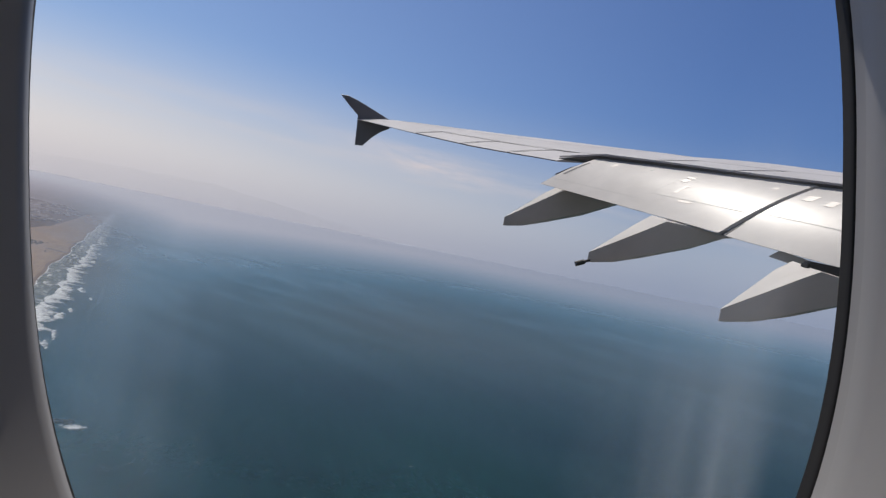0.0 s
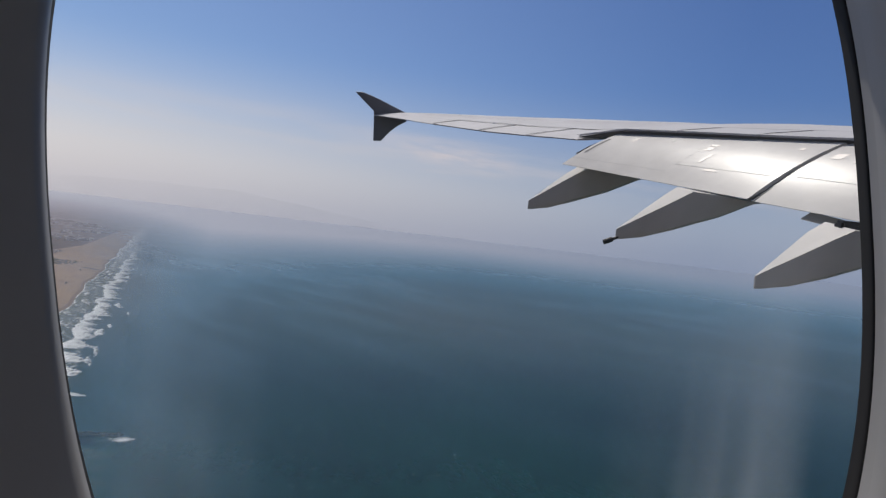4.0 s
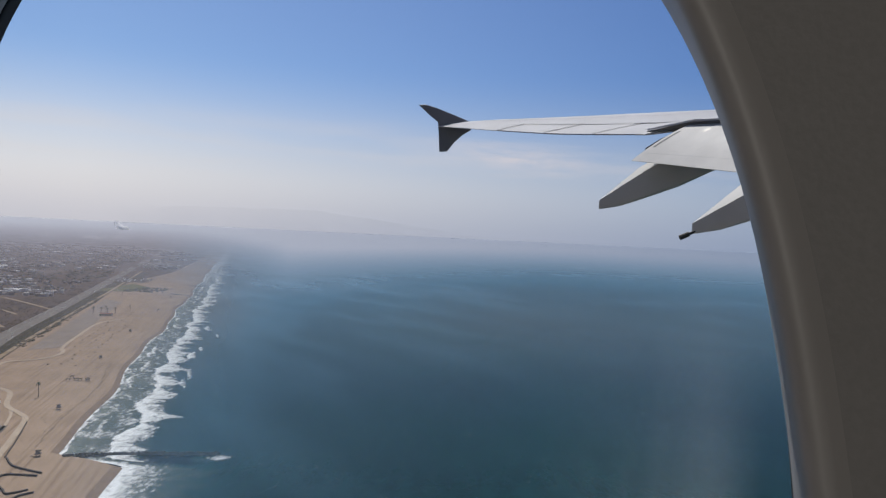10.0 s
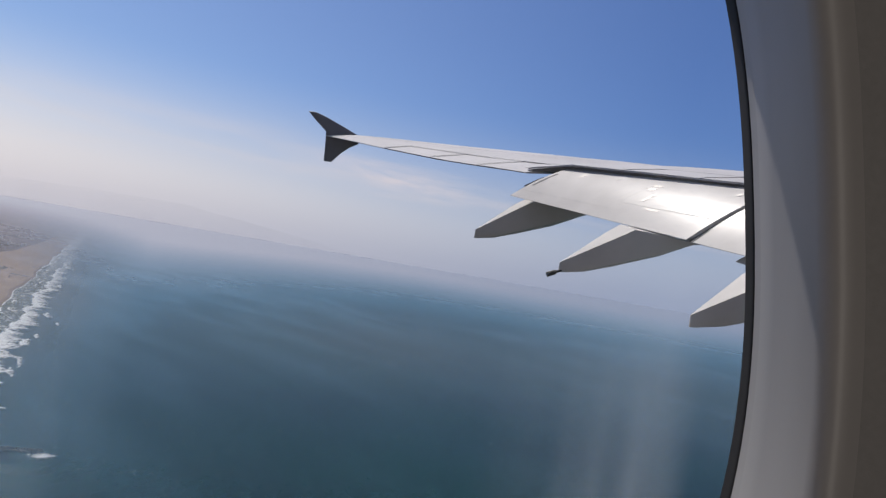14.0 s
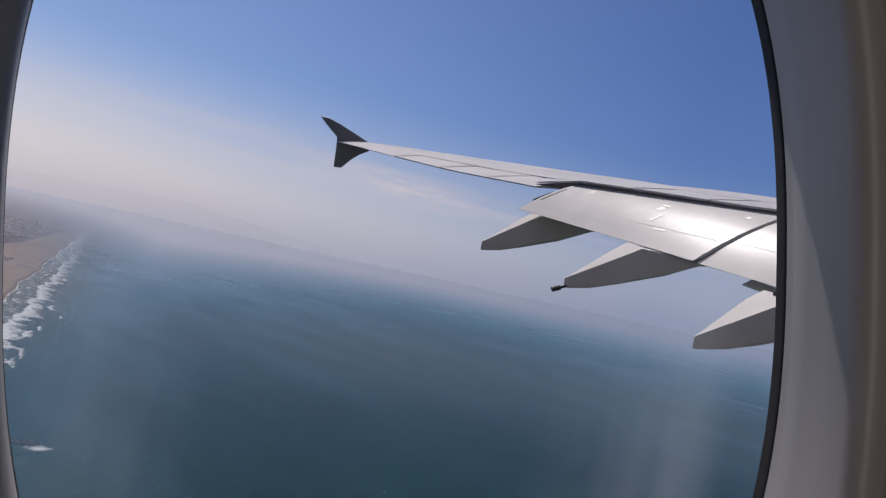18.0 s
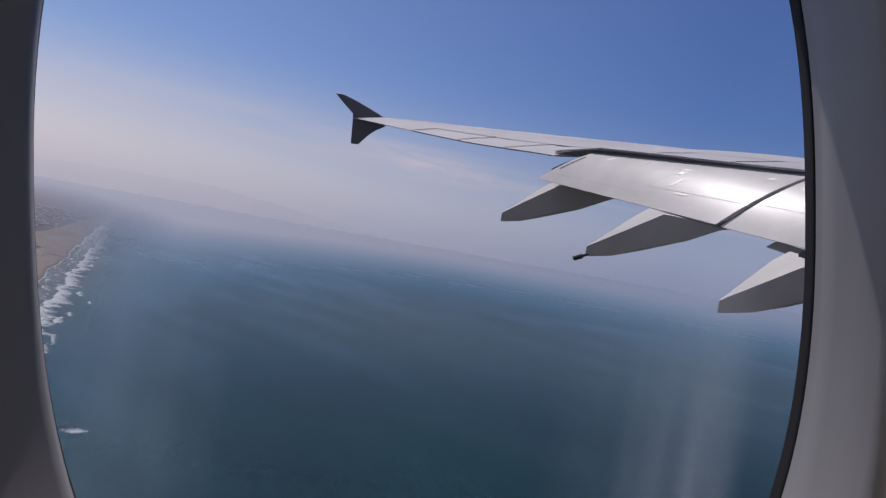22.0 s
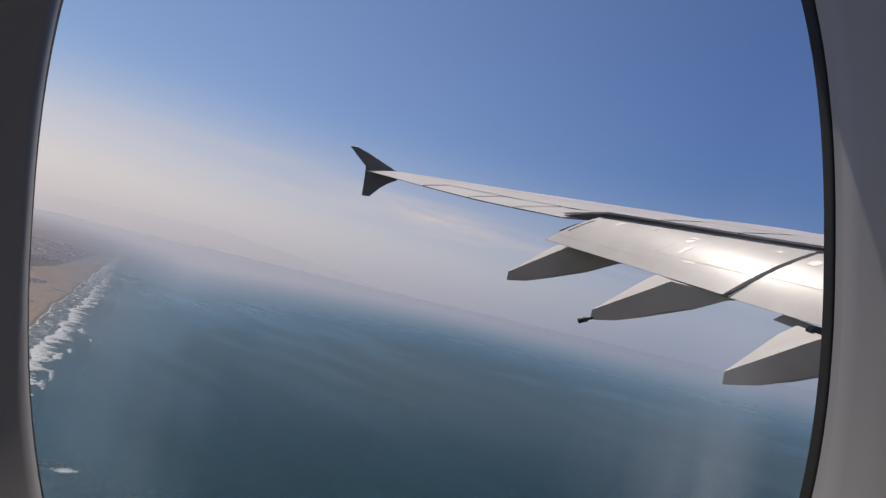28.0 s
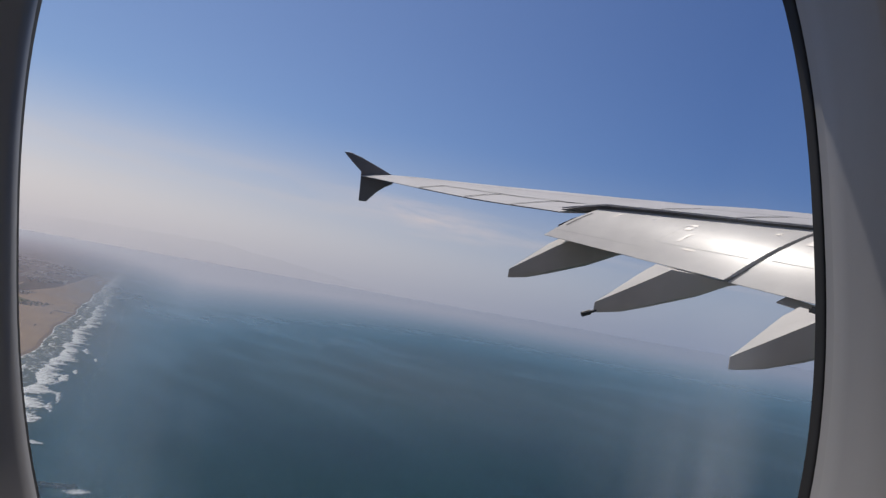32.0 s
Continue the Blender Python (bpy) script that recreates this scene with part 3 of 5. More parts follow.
rw = random.Random(17)
breakers = []
yy = 540.0
while yy < 3400:
    grow = 1 + 0.5 * min(1, max(0, (yy - 640) / 250))
    for at, wide, chance in ((20, 6, 0.4), (76, 10, 0.3), (94, 5, 0.15)):
        if rw.random() < chance:
            half = rw.uniform(16, 40) * (1 if at < 90 else 0.5)
            breakers.append((yy + rw.uniform(-30, 30), half, at + rw.uniform(-7, 7), wide * grow * rw.uniform(0.7, 1.4), rw.uniform(0.64, 0.92), rw.uniform(2, 8)))
    yy += 62
breakers += [(408, 9, 66, 13, 0.85, 2), (300, 12, 58, 14, 0.75, 2)]


def breaker_foam(y, m):
    v = 0.0
    for yc, half, at, wide, strong, bow in near_row:
        q = 1 - ((y - yc) / half) ** 2
        u = (m - (at - bow * q + 2.0 * wobble(y, at, 7) + 7 * abs(wobble(y, at + 3, 55)))) / (wide * q * (0.75 + 0.8 * abs(wobble(y, at + 8, 40)) + 0.25 * wobble(y, at + 5, 9)) + 0.5)
        if -0.06 < u < 1:
            v = max(v, strong * min(1, (u + 0.06) / 0.12) * (1 - 0.58 * u))
    return v


def main_breaker(y, m):
    """The long breaker: a ragged landward front with foam trailing seaward in uneven lobes."""
    front = 43 + 17 * wobble(y, 31, 75) + 5 * wobble(y, 33, 21) + 2.2 * wobble(y, 35, 7)
    lobe = max(0.0, 0.42 + 1.15 * wobble(y, 41, 38) + 0.4 * wobble(y, 43, 13))
    u = (m - front) / (7 + 42 * min(1.1, lobe))
    if u < -0.1 or u > 1:
        return 0.0
    return min(1, (u + 0.1) / 0.12) * (0.80 + 0.16 * wobble(y, 47 + m / 12, 10)) * (1 - 0.42 * max(0, u)) * min(1, (1 - u) / 0.12)


surf = grid_sheet("surf", M_FOAM, ysurf, ks, lambda y, m: drape(shore(y) + 2 + m * (1 if y < 3000 else 0.85), y, 0.7 + 1.5 * min(1, max(0, (y - 2000) / 800))))
vals = []
for y in ysurf:
    near_row = [w for w in breakers if abs(y - w[0]) < w[1] and (w[0] < 520) == (y < 522)]
    for m in ks:
        v = 0.78 * math.exp(-((m - 3 - 5 * wobble(y, 2, 24) - 1.5 * wobble(y, 6, 8)) / 2.6) ** 2)
        edge = min(1, (ks[-1] - m) / 10)
        if y < 520:
            front = 7 + 4 * wobble(y, 5, 14)
            v = max(v, 0.74 * min(1, m / 1.5) * max(0, 1 - max(0, m - front) / 40), (0.43 + 0.12 * wobble(y, 9, 17)) * max(0, 1 - max(0, m - 30) / 34))
        else:
            lace = 0.37 + 0.20 * wobble(y, 13 + m / 16, 24) + 0.10 * wobble(y, 17 + m / 7, 10)
            v = max(v, lace * (1 if m < 62 else max(0, 1 - (m - 62) / 20)), main_breaker(y, m))
        v = max(v, breaker_foam(y, m))
        far_k = min(1, max(0, (y - 1900) / 1500))
        vals.append((v * (1 - far_k) + far_k * (0.74 - 0.0055 * m)) * edge)
cover(surf, vals)
shallows = grid_sheet("shallow_water", M_SHALLOW, ysurf, ks, lambda y, m: drape(shore(y) + 3 + m * 1.05, y, 0.45 + 1.2 * min(1, max(0, (y - 2000) / 800))))
cover(shallows, [0.36 - 0.55 * (m / ks[-1]) ** 0.9 + 0.06 * wobble(y, m / 25, 40) for y in ysurf for m in ks])
tagged(shallows, "pale sandy shallow water under the surf", "water", kind="structure")
tagged(surf, "white broken surf rolling onto the beach", "surf", kind="structure")

# aerial haze painted as one low sheet over sea and coast, thicker with distance
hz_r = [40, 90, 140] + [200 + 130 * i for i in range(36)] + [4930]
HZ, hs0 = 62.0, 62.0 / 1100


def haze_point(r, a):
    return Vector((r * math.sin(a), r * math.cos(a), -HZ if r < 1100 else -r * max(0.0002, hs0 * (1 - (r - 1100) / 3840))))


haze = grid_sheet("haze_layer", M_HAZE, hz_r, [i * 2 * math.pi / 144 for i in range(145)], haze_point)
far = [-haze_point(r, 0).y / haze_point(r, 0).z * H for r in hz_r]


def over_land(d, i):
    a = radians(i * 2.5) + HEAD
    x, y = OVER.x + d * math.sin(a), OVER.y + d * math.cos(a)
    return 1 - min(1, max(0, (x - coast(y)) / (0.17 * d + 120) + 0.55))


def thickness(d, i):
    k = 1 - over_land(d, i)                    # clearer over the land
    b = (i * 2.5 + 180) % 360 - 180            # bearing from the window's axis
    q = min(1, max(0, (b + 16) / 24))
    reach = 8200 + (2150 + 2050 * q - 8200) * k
    drift = 0.075 * k * math.exp(-((b + 16) / 15) ** 2) * min(1, d / 500)     # extra haze added off the shore to lighten the sea
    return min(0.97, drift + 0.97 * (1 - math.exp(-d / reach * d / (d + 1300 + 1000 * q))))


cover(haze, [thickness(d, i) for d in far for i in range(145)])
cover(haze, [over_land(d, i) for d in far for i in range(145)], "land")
tagged(haze, "painted sheet of thin pale haze over sea and coast", "haze", kind="structure")


# ---- roads, paths and lots ----
def structure(name, label, category, bm, material):
    return tagged(link(name, bm, material), label, category, kind="structure")


ROAD = [(-130, 120), (-170, 240), (-205, 360), (-233, 449), (-289, 617), (-344, 780), (-420, 1004), (-477, 1176), (-609, 1615), (-949, 2711), (-1775, 5344)]
bm = bmesh.new()
ribbon(bm, ROAD, 27, 2.55, 14)
structure("road", "grey four-lane coast road with parked cars", "road", bm, M_ROAD)
bm = bmesh.new()
line = smooth_line(ROAD, 14)
for off, wide in ((-13.2, 0.5), (13.2, 0.5), (-0.3, 0.25), (0.3, 0.25)):
    ribbon(bm, [(p.x + off * 0.95, p.y + off * 0.3) for p in line[::6]], wide, 2.65, 14)
structure("road_markings", "pale edge kerbs and centre lines of the coast road", "road marking", bm, M_LINE)
bm = bmesh.new()
ribbon(bm, [(-140, 250), (-167, 347), (-215, 500), (-268, 654), (-371, 964), (-529, 1485), (-661, 1932), (-914, 2756)], 6.5, 2.6, 14)
structure("service_road", "pale sandy service road below the bluff", "road", bm, M_OLD)
bm = bmesh.new()
mid = [((lerp([(p[1], p[0]) for p in ROAD], y) + lerp(LOWROAD, y)) / 2, y) for y in (240, 360, 480, 620, 800, 1000, 1250, 1600, 2000, 2700)]
ribbon(bm, mid, [(240, 28), (480, 34), (700, 40), (1000, 44), (1600, 62), (2700, 30)], 2.45, 10, ragged=2.5)
structure("bluff_slope", "dark green-brown scrub on the slope below the road", "slope", bm, M_GREEN)

PATH = [(-375, 1350), (-392, 1273), (-355, 1124), (-321, 1008), (-298, 960), (-300, 911), (-326, 881), (-320, 841), (-298, 767), (-266, 743), (-231, 721),
        (-201, 666), (-172, 637), (-156, 618), (-133, 557), (-112, 499), (-89, 453), (-62, 415), (-38, 379), (-24, 351), (-8, 310), (5, 260)]
bm = bmesh.new()
ribbon(bm, PATH, 5.2, 2.62, 5)
structure("bike_path", "pale concrete bike path winding over the sand", "path", bm, M_PALE)
bm = bmesh.new()
ribbon(bm, [(-201, 666), (-179, 635), (-159, 588), (-147, 546)], 2.6, 2.5, 5)
structure("foot_path", "narrow pale path to the parking lot", "path", bm, M_PALE)
bm = bmesh.new()
patch(bm, [(-215, 589), (-158, 594), (-100, 406), (-150, 401)], 2.5)
patch(bm, [(-268, 512), (-192, 510), (-190, 502), (-266, 503)], 2.55, 4)
structure("parking_lot", "worn grey asphalt parking lot behind the beach", "parking lot", bm, M_ASPHALT)
bm = bmesh.new()
patch(bm, [(-352, 970), (-319, 1008), (-510, 1643), (-569, 1690)], 2.5)
structure("parking_lot_far", "second worn grey-tan parking lot along the beach", "parking lot", bm, M_WORN)
bm = bmesh.new()
patch(bm, [(-135, 386), (-122, 387), (-116, 368), (-129, 367)], 2.56, 2)
structure("paved_pad", "dark brown square paved pad in the sand", "pad", bm, M_WOOD)
bm = bmesh.new()
patch(bm, [(-690, 1890), (-598, 1900), (-590, 2032), (-702, 2168)], 2.5)
structure("lawn", "green watered lawn between lots and road", "lawn", bm, M_LAWN)

STREETS = [([(-450, 700), (-549, 961), (-659, 1247), (-773, 1560), (-800, 1640)], 15),
           ([(-1300, 1900), (-1029, 1755), (-879, 1663), (-792, 1632), (-699, 1559), (-566, 1439)], 8), ([(-656, 1269), (-588, 1251), (-501, 1166)], 8),
           ([(-713, 1449), (-677, 1429)], 6), ([(-642, 1398), (-578, 1338)], 6), ([(-489, 1010), (-433, 1017)], 6),
           ([(-620, 985), (-524, 917), (-468, 886), (-424, 863), (-374, 816)], 7), ([(-560, 870), (-460, 805), (-404, 766), (-337, 719)], 8),
           ([(-440, 700), (-367, 659), (-344, 652), (-306, 624)], 8), ([(-420, 620), (-334, 570), (-278, 528)], 7), ([(-900, 1400), (-780, 1330), (-640, 1240)], 7),
           ([(-760, 1120), (-640, 1040), (-540, 960)], 7), ([(-1100, 1500), (-960, 1420), (-790, 1380)], 7)]
for pts, w in STREETS:
    bm = bmesh.new()
    ribbon(bm, pts, w, 3.2 if w > 12 else 3.0, 8, ragged=1.6)
    structure("old_street", "cracked pale abandoned street on the scrub bluff", "street", bm, M_OLD)


bm = bmesh.new()
ribbon(bm, [(shore(y) - 17 - 3 * wobble(y, 31, 40), y) for y in range(535, 960, 12)], 0.9, 2.55, 3, ragged=2.0)
structure("wrack_line", "dark ragged line of seaweed and drift along the beach", "wrack", bm, M_WRACK)
# packed sand with ragged borders beside the lot
M_PACKED = patchy("packed_sand_patch", (0.19, 0.118, 0.07), 16, 0.75, 1.05, stretch=(1, 0.4, 1), turn=-15)
for corners in ([(-150, 400), (-62, 400), (-22, 300), (-120, 250)], [(-132, 545), (-104, 480), (-80, 405), (-106, 405)]):
    qa, qb, qc, qd = (Vector(c_) for c_ in corners)
    dirt = grid_sheet("dirt_area", M_PACKED, [i / 12 for i in range(13)], [i / 12 for i in range(13)], lambda v, u: drape(*(qa.lerp(qb, u).lerp(qd.lerp(qc, u), v)), 2.46))
    cover(dirt, [0.80 * min(1, 2.4 * min(u, 12 - u, v + 2, 12 - v) / 12) for v in range(13) for u in range(13)])
    tagged(dirt, "brown packed sand beside the parking lot", "dirt", kind="structure")


# ---- the wing ----
NOSE_UP = math.tan(radians(9.3))
TE = [(2.0, 17.6), (8.5, 14.1), (15.0, 10.55), (23.2, 6.0), (36.2, -0.92)]
TEZ = [(2.0, 1.85), (8.5, 2.5), (15.05, 3.19), (17.0, 3.37), (19.0, 3.58), (21.6, 3.84), (23.3, 3.74), (25.1, 3.82), (27.6, 4.13), (31.0, 4.66), (34.9, 5.31), (36.2, 5.5)]
ALZ = [(23.2, 3.595), (24.0, 3.70), (25.1, 3.82)] + TEZ[8:]      # aileron trailing edge
TWIST = [(2, 1.0), (10, 0.942), (13, 0.885), (15, 0.83), (17, 0.785), (19.5, 0.768), (21.5, 0.82), (23.3, 1.08), (26, 1.26), (29, 1.29), (33, 1.25), (36.2, 1.2)]      # incidence along the span
CHORD = [(2.0, 14.5), (15.0, 9.8), (28.0, 5.2), (36.2, 1.75)]


def section(y, u0=0.0, u1=1.0, n=12, lift=0.0, table=TEZ):
    """Aerofoil at span y, from u0 (trailing edge) to u1 (nose)."""
    x0, z0, c = lerp(TE, y), lerp(TEZ, y) + lift, lerp(CHORD, y)
    drop = lerp(table, y) - lerp(TEZ, y)
    rise = NOSE_UP * lerp(TWIST, y)
    up, lo = [], []
    for i in range(n + 1):
        u = u0 + (u1 - u0) * i / n
        camber = 0.034 * c * math.sin(math.pi * min(1, u ** 0.9))
        th = 0.052 * c * math.sqrt(max(0, 1 - u)) * u ** 0.8 * 1.9 + 0.012
        up.append(Vector((x0 + u * c, y, z0 + u * c * rise + camber * 0.3 + th * 0.25 + drop * max(0, 1 - u / 0.28))))
        lo.append(Vector((x0 + u * c, y, z0 + u * c * rise + camber * 0.4 - th - 0.01 + drop * max(0, 1 - u / 0.28))))
    return up, lo


wing = tagged(empty("airliner_wing", 12, 10, 2.5), "white-grey airliner wing seen from the cabin, flaps lowered", "wing")


def wing_mesh(name, ya, yb, u0, u1, material, steps=10, lift=0.0, label="", thin=None, parent=None, table=TEZ):
    bm = bmesh.new()
    rings = []
    for i in range(steps + 1):
        y = ya + (yb - ya) * i / steps
        up, lo = section(y, u0, u1, 14, lift, table)
        if thin:
            lo = [p - Vector((0, 0, thin)) for p in up]
        rings.append([p - Vector((12, 10, 2.5)) for p in up + lo[::-1]])
    loft(bm, rings)
    ob = part(name, bm, material, parent or wing, label, smooth=True)
    ob.data.set_sharp_from_angle(angle=radians(35))
    return ob


wing_mesh("wing_box", 0.2, 23.3, 0.16, 1.0, M_SKIN, 14, label="pale grey wing box with panel joints")
wing_mesh("outer_wing_box", 23.3, 36.2, 0.30, 1.0, M_SKIN, 10)
wing_mesh("wing_tip_edge", 31.3, 36.2, 0.0, 0.297, M_SKIN, 5)
for a, b in ((23.35, 25.6), (25.68, 28.2), (28.28, 31.2)):
    flapper = wing_mesh("aileron", a, b, 0.0, 0.292, M_SKIN, 5, label="white aileron panel with dark joints", table=ALZ)
    bm = bmesh.new()
    loft(bm, [[section(y, 0, 0.02, 1, 0, ALZ)[0][0] - Vector((12, 10, 2.5)) + Vector(q) for q in ((-0.012, 0, 0.012), (0.012, 0, 0.012), (0.012, 0, -0.02), (-0.012, 0, -0.02))] for y in (a, (a + b) / 2, b)])
    part("trailing_edge", bm, M_COVE, flapper, "dark trailing edge strip")
for a, b in ((2.2, 6.0), (6.07, 9.4), (9.47, 12.4), (12.47, 15.2), (15.27, 17.6), (17.67, 19.8), (19.87, 23.2)):
    wing_mesh("spoiler", a, b, 0.0, 0.157, M_SKIN, 4, lift=0.02, thin=0.05, label="flat grey spoiler panel")
M_SEAM = mat("panel_seam", (0.07, 0.07, 0.075), 0.7)
M_SEAM_PALE = mat("flap_seam", (0.34, 0.335, 0.33), 0.5)


def wing_seam(ya, ua, yb, ub, wide):
    """A dark joint on the upper skin, from one span and chord place to another."""
    bm = bmesh.new()
    rows = []
    for q in range(9):
        t = q / 8
        y, u = ya + (yb - ya) * t, ua + (ub - ua) * t
        p = section(y, u, min(u + 0.01, 1), 1)[0][0] - Vector((12, 10, 2.5 - 0.03))
        side = Vector((wide / 2, 0, wide / 2 * NOSE_UP)) if abs(yb - ya) > 1 else Vector((0, wide / 2, 0))
        rows.append((bm.verts.new(p - side), bm.verts.new(p + side)))
    for a, b in zip(rows, rows[1:]):
        bm.faces.new((a[0], b[0], b[1], a[1]))
    bmesh.ops.recalc_face_normals(bm, faces=bm.faces)
    part("panel_seam", bm, M_SEAM, wing)


for y in (23.32, 25.64, 28.24, 31.25):
    wing_seam(y, 0.0, y, 0.3, 0.065)
for y in (6.03, 9.43, 12.43, 15.23, 17.63, 19.83):
    wing_seam(y, 0.01, y, 0.16, 0.07)
wing_seam(23.3, 0.295, 31.3, 0.295, 0.09)
wing_seam(3.0, 0.16, 22.2, 0.16, 0.09)
wing_seam(3.0, 0.62, 35.0, 0.62, 0.05)
# cove under the spoilers, above the lowered flaps: its shade built as dark fill
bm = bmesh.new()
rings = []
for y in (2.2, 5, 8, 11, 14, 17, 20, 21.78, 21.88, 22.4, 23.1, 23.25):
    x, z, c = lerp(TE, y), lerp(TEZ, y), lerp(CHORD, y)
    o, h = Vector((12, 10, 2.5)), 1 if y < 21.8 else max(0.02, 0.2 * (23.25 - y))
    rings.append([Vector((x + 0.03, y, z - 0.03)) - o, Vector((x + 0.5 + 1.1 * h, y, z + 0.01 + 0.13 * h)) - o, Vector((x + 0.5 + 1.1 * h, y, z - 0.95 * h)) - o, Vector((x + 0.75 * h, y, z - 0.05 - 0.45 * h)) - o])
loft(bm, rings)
part("cove_shade", bm, M_COVE, wing, "dark fill standing for the flap cove's shade")


def flap(name, ya, yb, top_a, top_b, te_a, te_b, label, marks=(), paint=M_FLAP):
    """A lowered flap between two spans: rounded nose, bulged upper face, thin trailing edge. Points are (x, z)."""
    def at(k, u):
        y = ya + (yb - ya) * k
        tx, tz = top_a[0] + (top_b[0] - top_a[0]) * k, top_a[1] + (top_b[1] - top_a[1]) * k
        ex, ez = te_a[0] + (te_b[0] - te_a[0]) * k, te_a[1] + (te_b[1] - te_a[1]) * k
        c = math.hypot(tx - ex, tz - ez)
        d = Vector((tx - ex, 0, tz - ez)) / c
        nrm = Vector((-d.z, 0, d.x))
        bulge = 0.05 * c * math.sin(math.pi * min(1, u / 1.3)) - 0.20 * c * max(0, u - 1.02) ** 1.6 * 2.2
        th = 0.012 + 0.16 * c * u / 1.32 * math.sqrt(max(0, 1.32 - u)) * 1.2
        p = Vector((ex, y, ez)) + d * (u * c) - Vector((12, 10, 2.5))
        return p + nrm * bulge, p + nrm * (bulge - th), nrm

    bm = bmesh.new()
    rings = []
    for i in range(9):
        pts = [at(i / 8, j / 12 * 1.32) for j in range(13)]
        rings.append([p[0] for p in pts] + [p[1] for p in pts[::-1]])
    loft(bm, rings)
    ob = part(name, bm, paint, wing, label, smooth=True)
    ob.data.set_sharp_from_angle(angle=radians(40))
    for k0, k1, u0, u1, material, what in marks:
        bm = bmesh.new()
        n = 8
        rows = []
        for q in range(n + 1):
            t = q / n
            a, b = ((k0 + (k1 - k0) * t, u0), (k0 + (k1 - k0) * t, u1)) if k1 - k0 > (u1 - u0) * 0.3 else ((k0, u0 + (u1 - u0) * t), (k1, u0 + (u1 - u0) * t))
            rows.append([bm.verts.new(at(*v)[0] + at(*v)[2] * 0.007) for v in (a, b)])
        for p, q in zip(rows, rows[1:]):
            bm.faces.new((p[0], q[0], q[1], p[1]))
        bmesh.ops.recalc_face_normals(bm, faces=bm.faces)
        part(what, bm, material, ob)
    return ob


flap("flap", 21.85, 15.80, (6.76, 3.62), (10.08, 3.04), (5.23, 2.61), (8.04, 1.64), "outer flap, glossy grey, sun glinting on it",
                ((0.16, 0.18, 0.80, 0.93, M_MARK, "access_panel"), (0.56, 0.60, 0.81, 0.85, M_MARK, "worn_patch"), (0.57, 0.60, 0.70, 0.78, M_MARK, "worn_patch"), (0.36, 0.375, 0.86, 0.92, M_SEAM_PALE, "vent"),
                 (0.91, 0.93, 0.84, 0.89, M_MARK, "access_panel"), (0.555, 0.557, 0.36, 0.82, M_SEAM_PALE, "seam"), (0.555, 0.98, 0.355, 0.362, M_SEAM_PALE, "seam"), (0.0, 0.55, 0.20, 0.205, M_SEAM_PALE, "seam"), (0.022, 0.036, 0.36, 0.84, M_COVE, "end_slot"),
                 (0.63, 0.645, 0.44, 0.62, M_MARK, "worn_patch"), (0.70, 0.76, 0.30, 0.335, M_MARK, "worn_patch")))
flap("flap", 15.74, 8.0, (10.15, 3.02), (14.0, 2.2), (8.15, 1.60), (12.1, 0.35), "inner flap, glossy grey, sun glinting on it",
               ((0.03, 0.06, 0.74, 0.84, M_MARK, "worn_patch"), (0.02, 0.9, 0.405, 0.411, M_SEAM_PALE, "seam"), (0.30, 0.302, 0.1, 0.95, M_SEAM_PALE, "seam"), (0.10, 0.125, 0.70, 0.80, M_MARK, "worn_patch")))


# dark plate added to close the gap where the background shows through
flap("flap_gap_plate", 15.82, 15.71, (10.12, 2.98), (10.15, 2.96), (8.12, 1.62), (8.15, 1.60), "dark plate filling the gap between the flaps", (), M_COVE)


def fairing(y, x0, zt, zb, rises, label):
    """Flap-track fairing, its tail lowered with the flap: flat top, flat sides, curved keel."""
    bm = bmesh.new()
    rings = []
    for dx, rise, dip, w in zip((0, 0.12, 0.6, 1.2, 1.55, 2.3, 3.2, 4.4, 6.0), rises, (0, 0.01, 0.11, 0.33, 0.47, 0.77, 1.24, 1.75, 2.3), (0.02, 0.05, 0.23, 0.45, 0.48, 0.48, 0.46, 0.40, 0.12)):
        x, a, b, h = x0 + dx, zt + rise, zb + dip, w
        b = min(b, a - 0.06)
        near = a - 0.14 * rise
        rings.append([Vector((x - 12, y + s * h - 10, b + ((near if s < 0 else a) - b) * k - 2.5)) for s, k in
                      ((-1, 1), (-0.98, 0.5), (-0.86, 0.10), (-0.72, 0.02), (-0.4, 0), (0.4, 0), (0.72, 0.02), (0.86, 0.10), (0.98, 0.5), (1, 1))])
    loft(bm, rings)
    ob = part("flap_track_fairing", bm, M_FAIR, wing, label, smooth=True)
    ob.data.set_sharp_from_angle(angle=radians(28))
    return ob


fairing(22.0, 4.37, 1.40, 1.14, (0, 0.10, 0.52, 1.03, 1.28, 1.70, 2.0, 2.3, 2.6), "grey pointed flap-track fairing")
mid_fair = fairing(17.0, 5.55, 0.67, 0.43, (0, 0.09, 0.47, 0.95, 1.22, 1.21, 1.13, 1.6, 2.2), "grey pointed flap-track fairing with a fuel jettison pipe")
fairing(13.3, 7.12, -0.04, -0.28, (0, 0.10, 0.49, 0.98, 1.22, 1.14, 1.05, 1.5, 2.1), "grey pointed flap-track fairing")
bm = bmesh.new()
bmesh.ops.create_cone(bm, cap_ends=True, segments=12, radius1=0.035, radius2=0.035, depth=0.25, matrix=pose(5.55 - 12, 17.0 - 10, 0.45 - 2.5, 0, 65, 0))
bmesh.ops.create_cone(bm, cap_ends=True, segments=12, radius1=0.062, radius2=0.062, depth=0.22, matrix=pose(5.38 - 12, 17.0 - 10, 0.37 - 2.5, 0, 65, 0))
part("fuel_pipe", bm, M_DARK, mid_fair, "black fuel jettison pipe end")

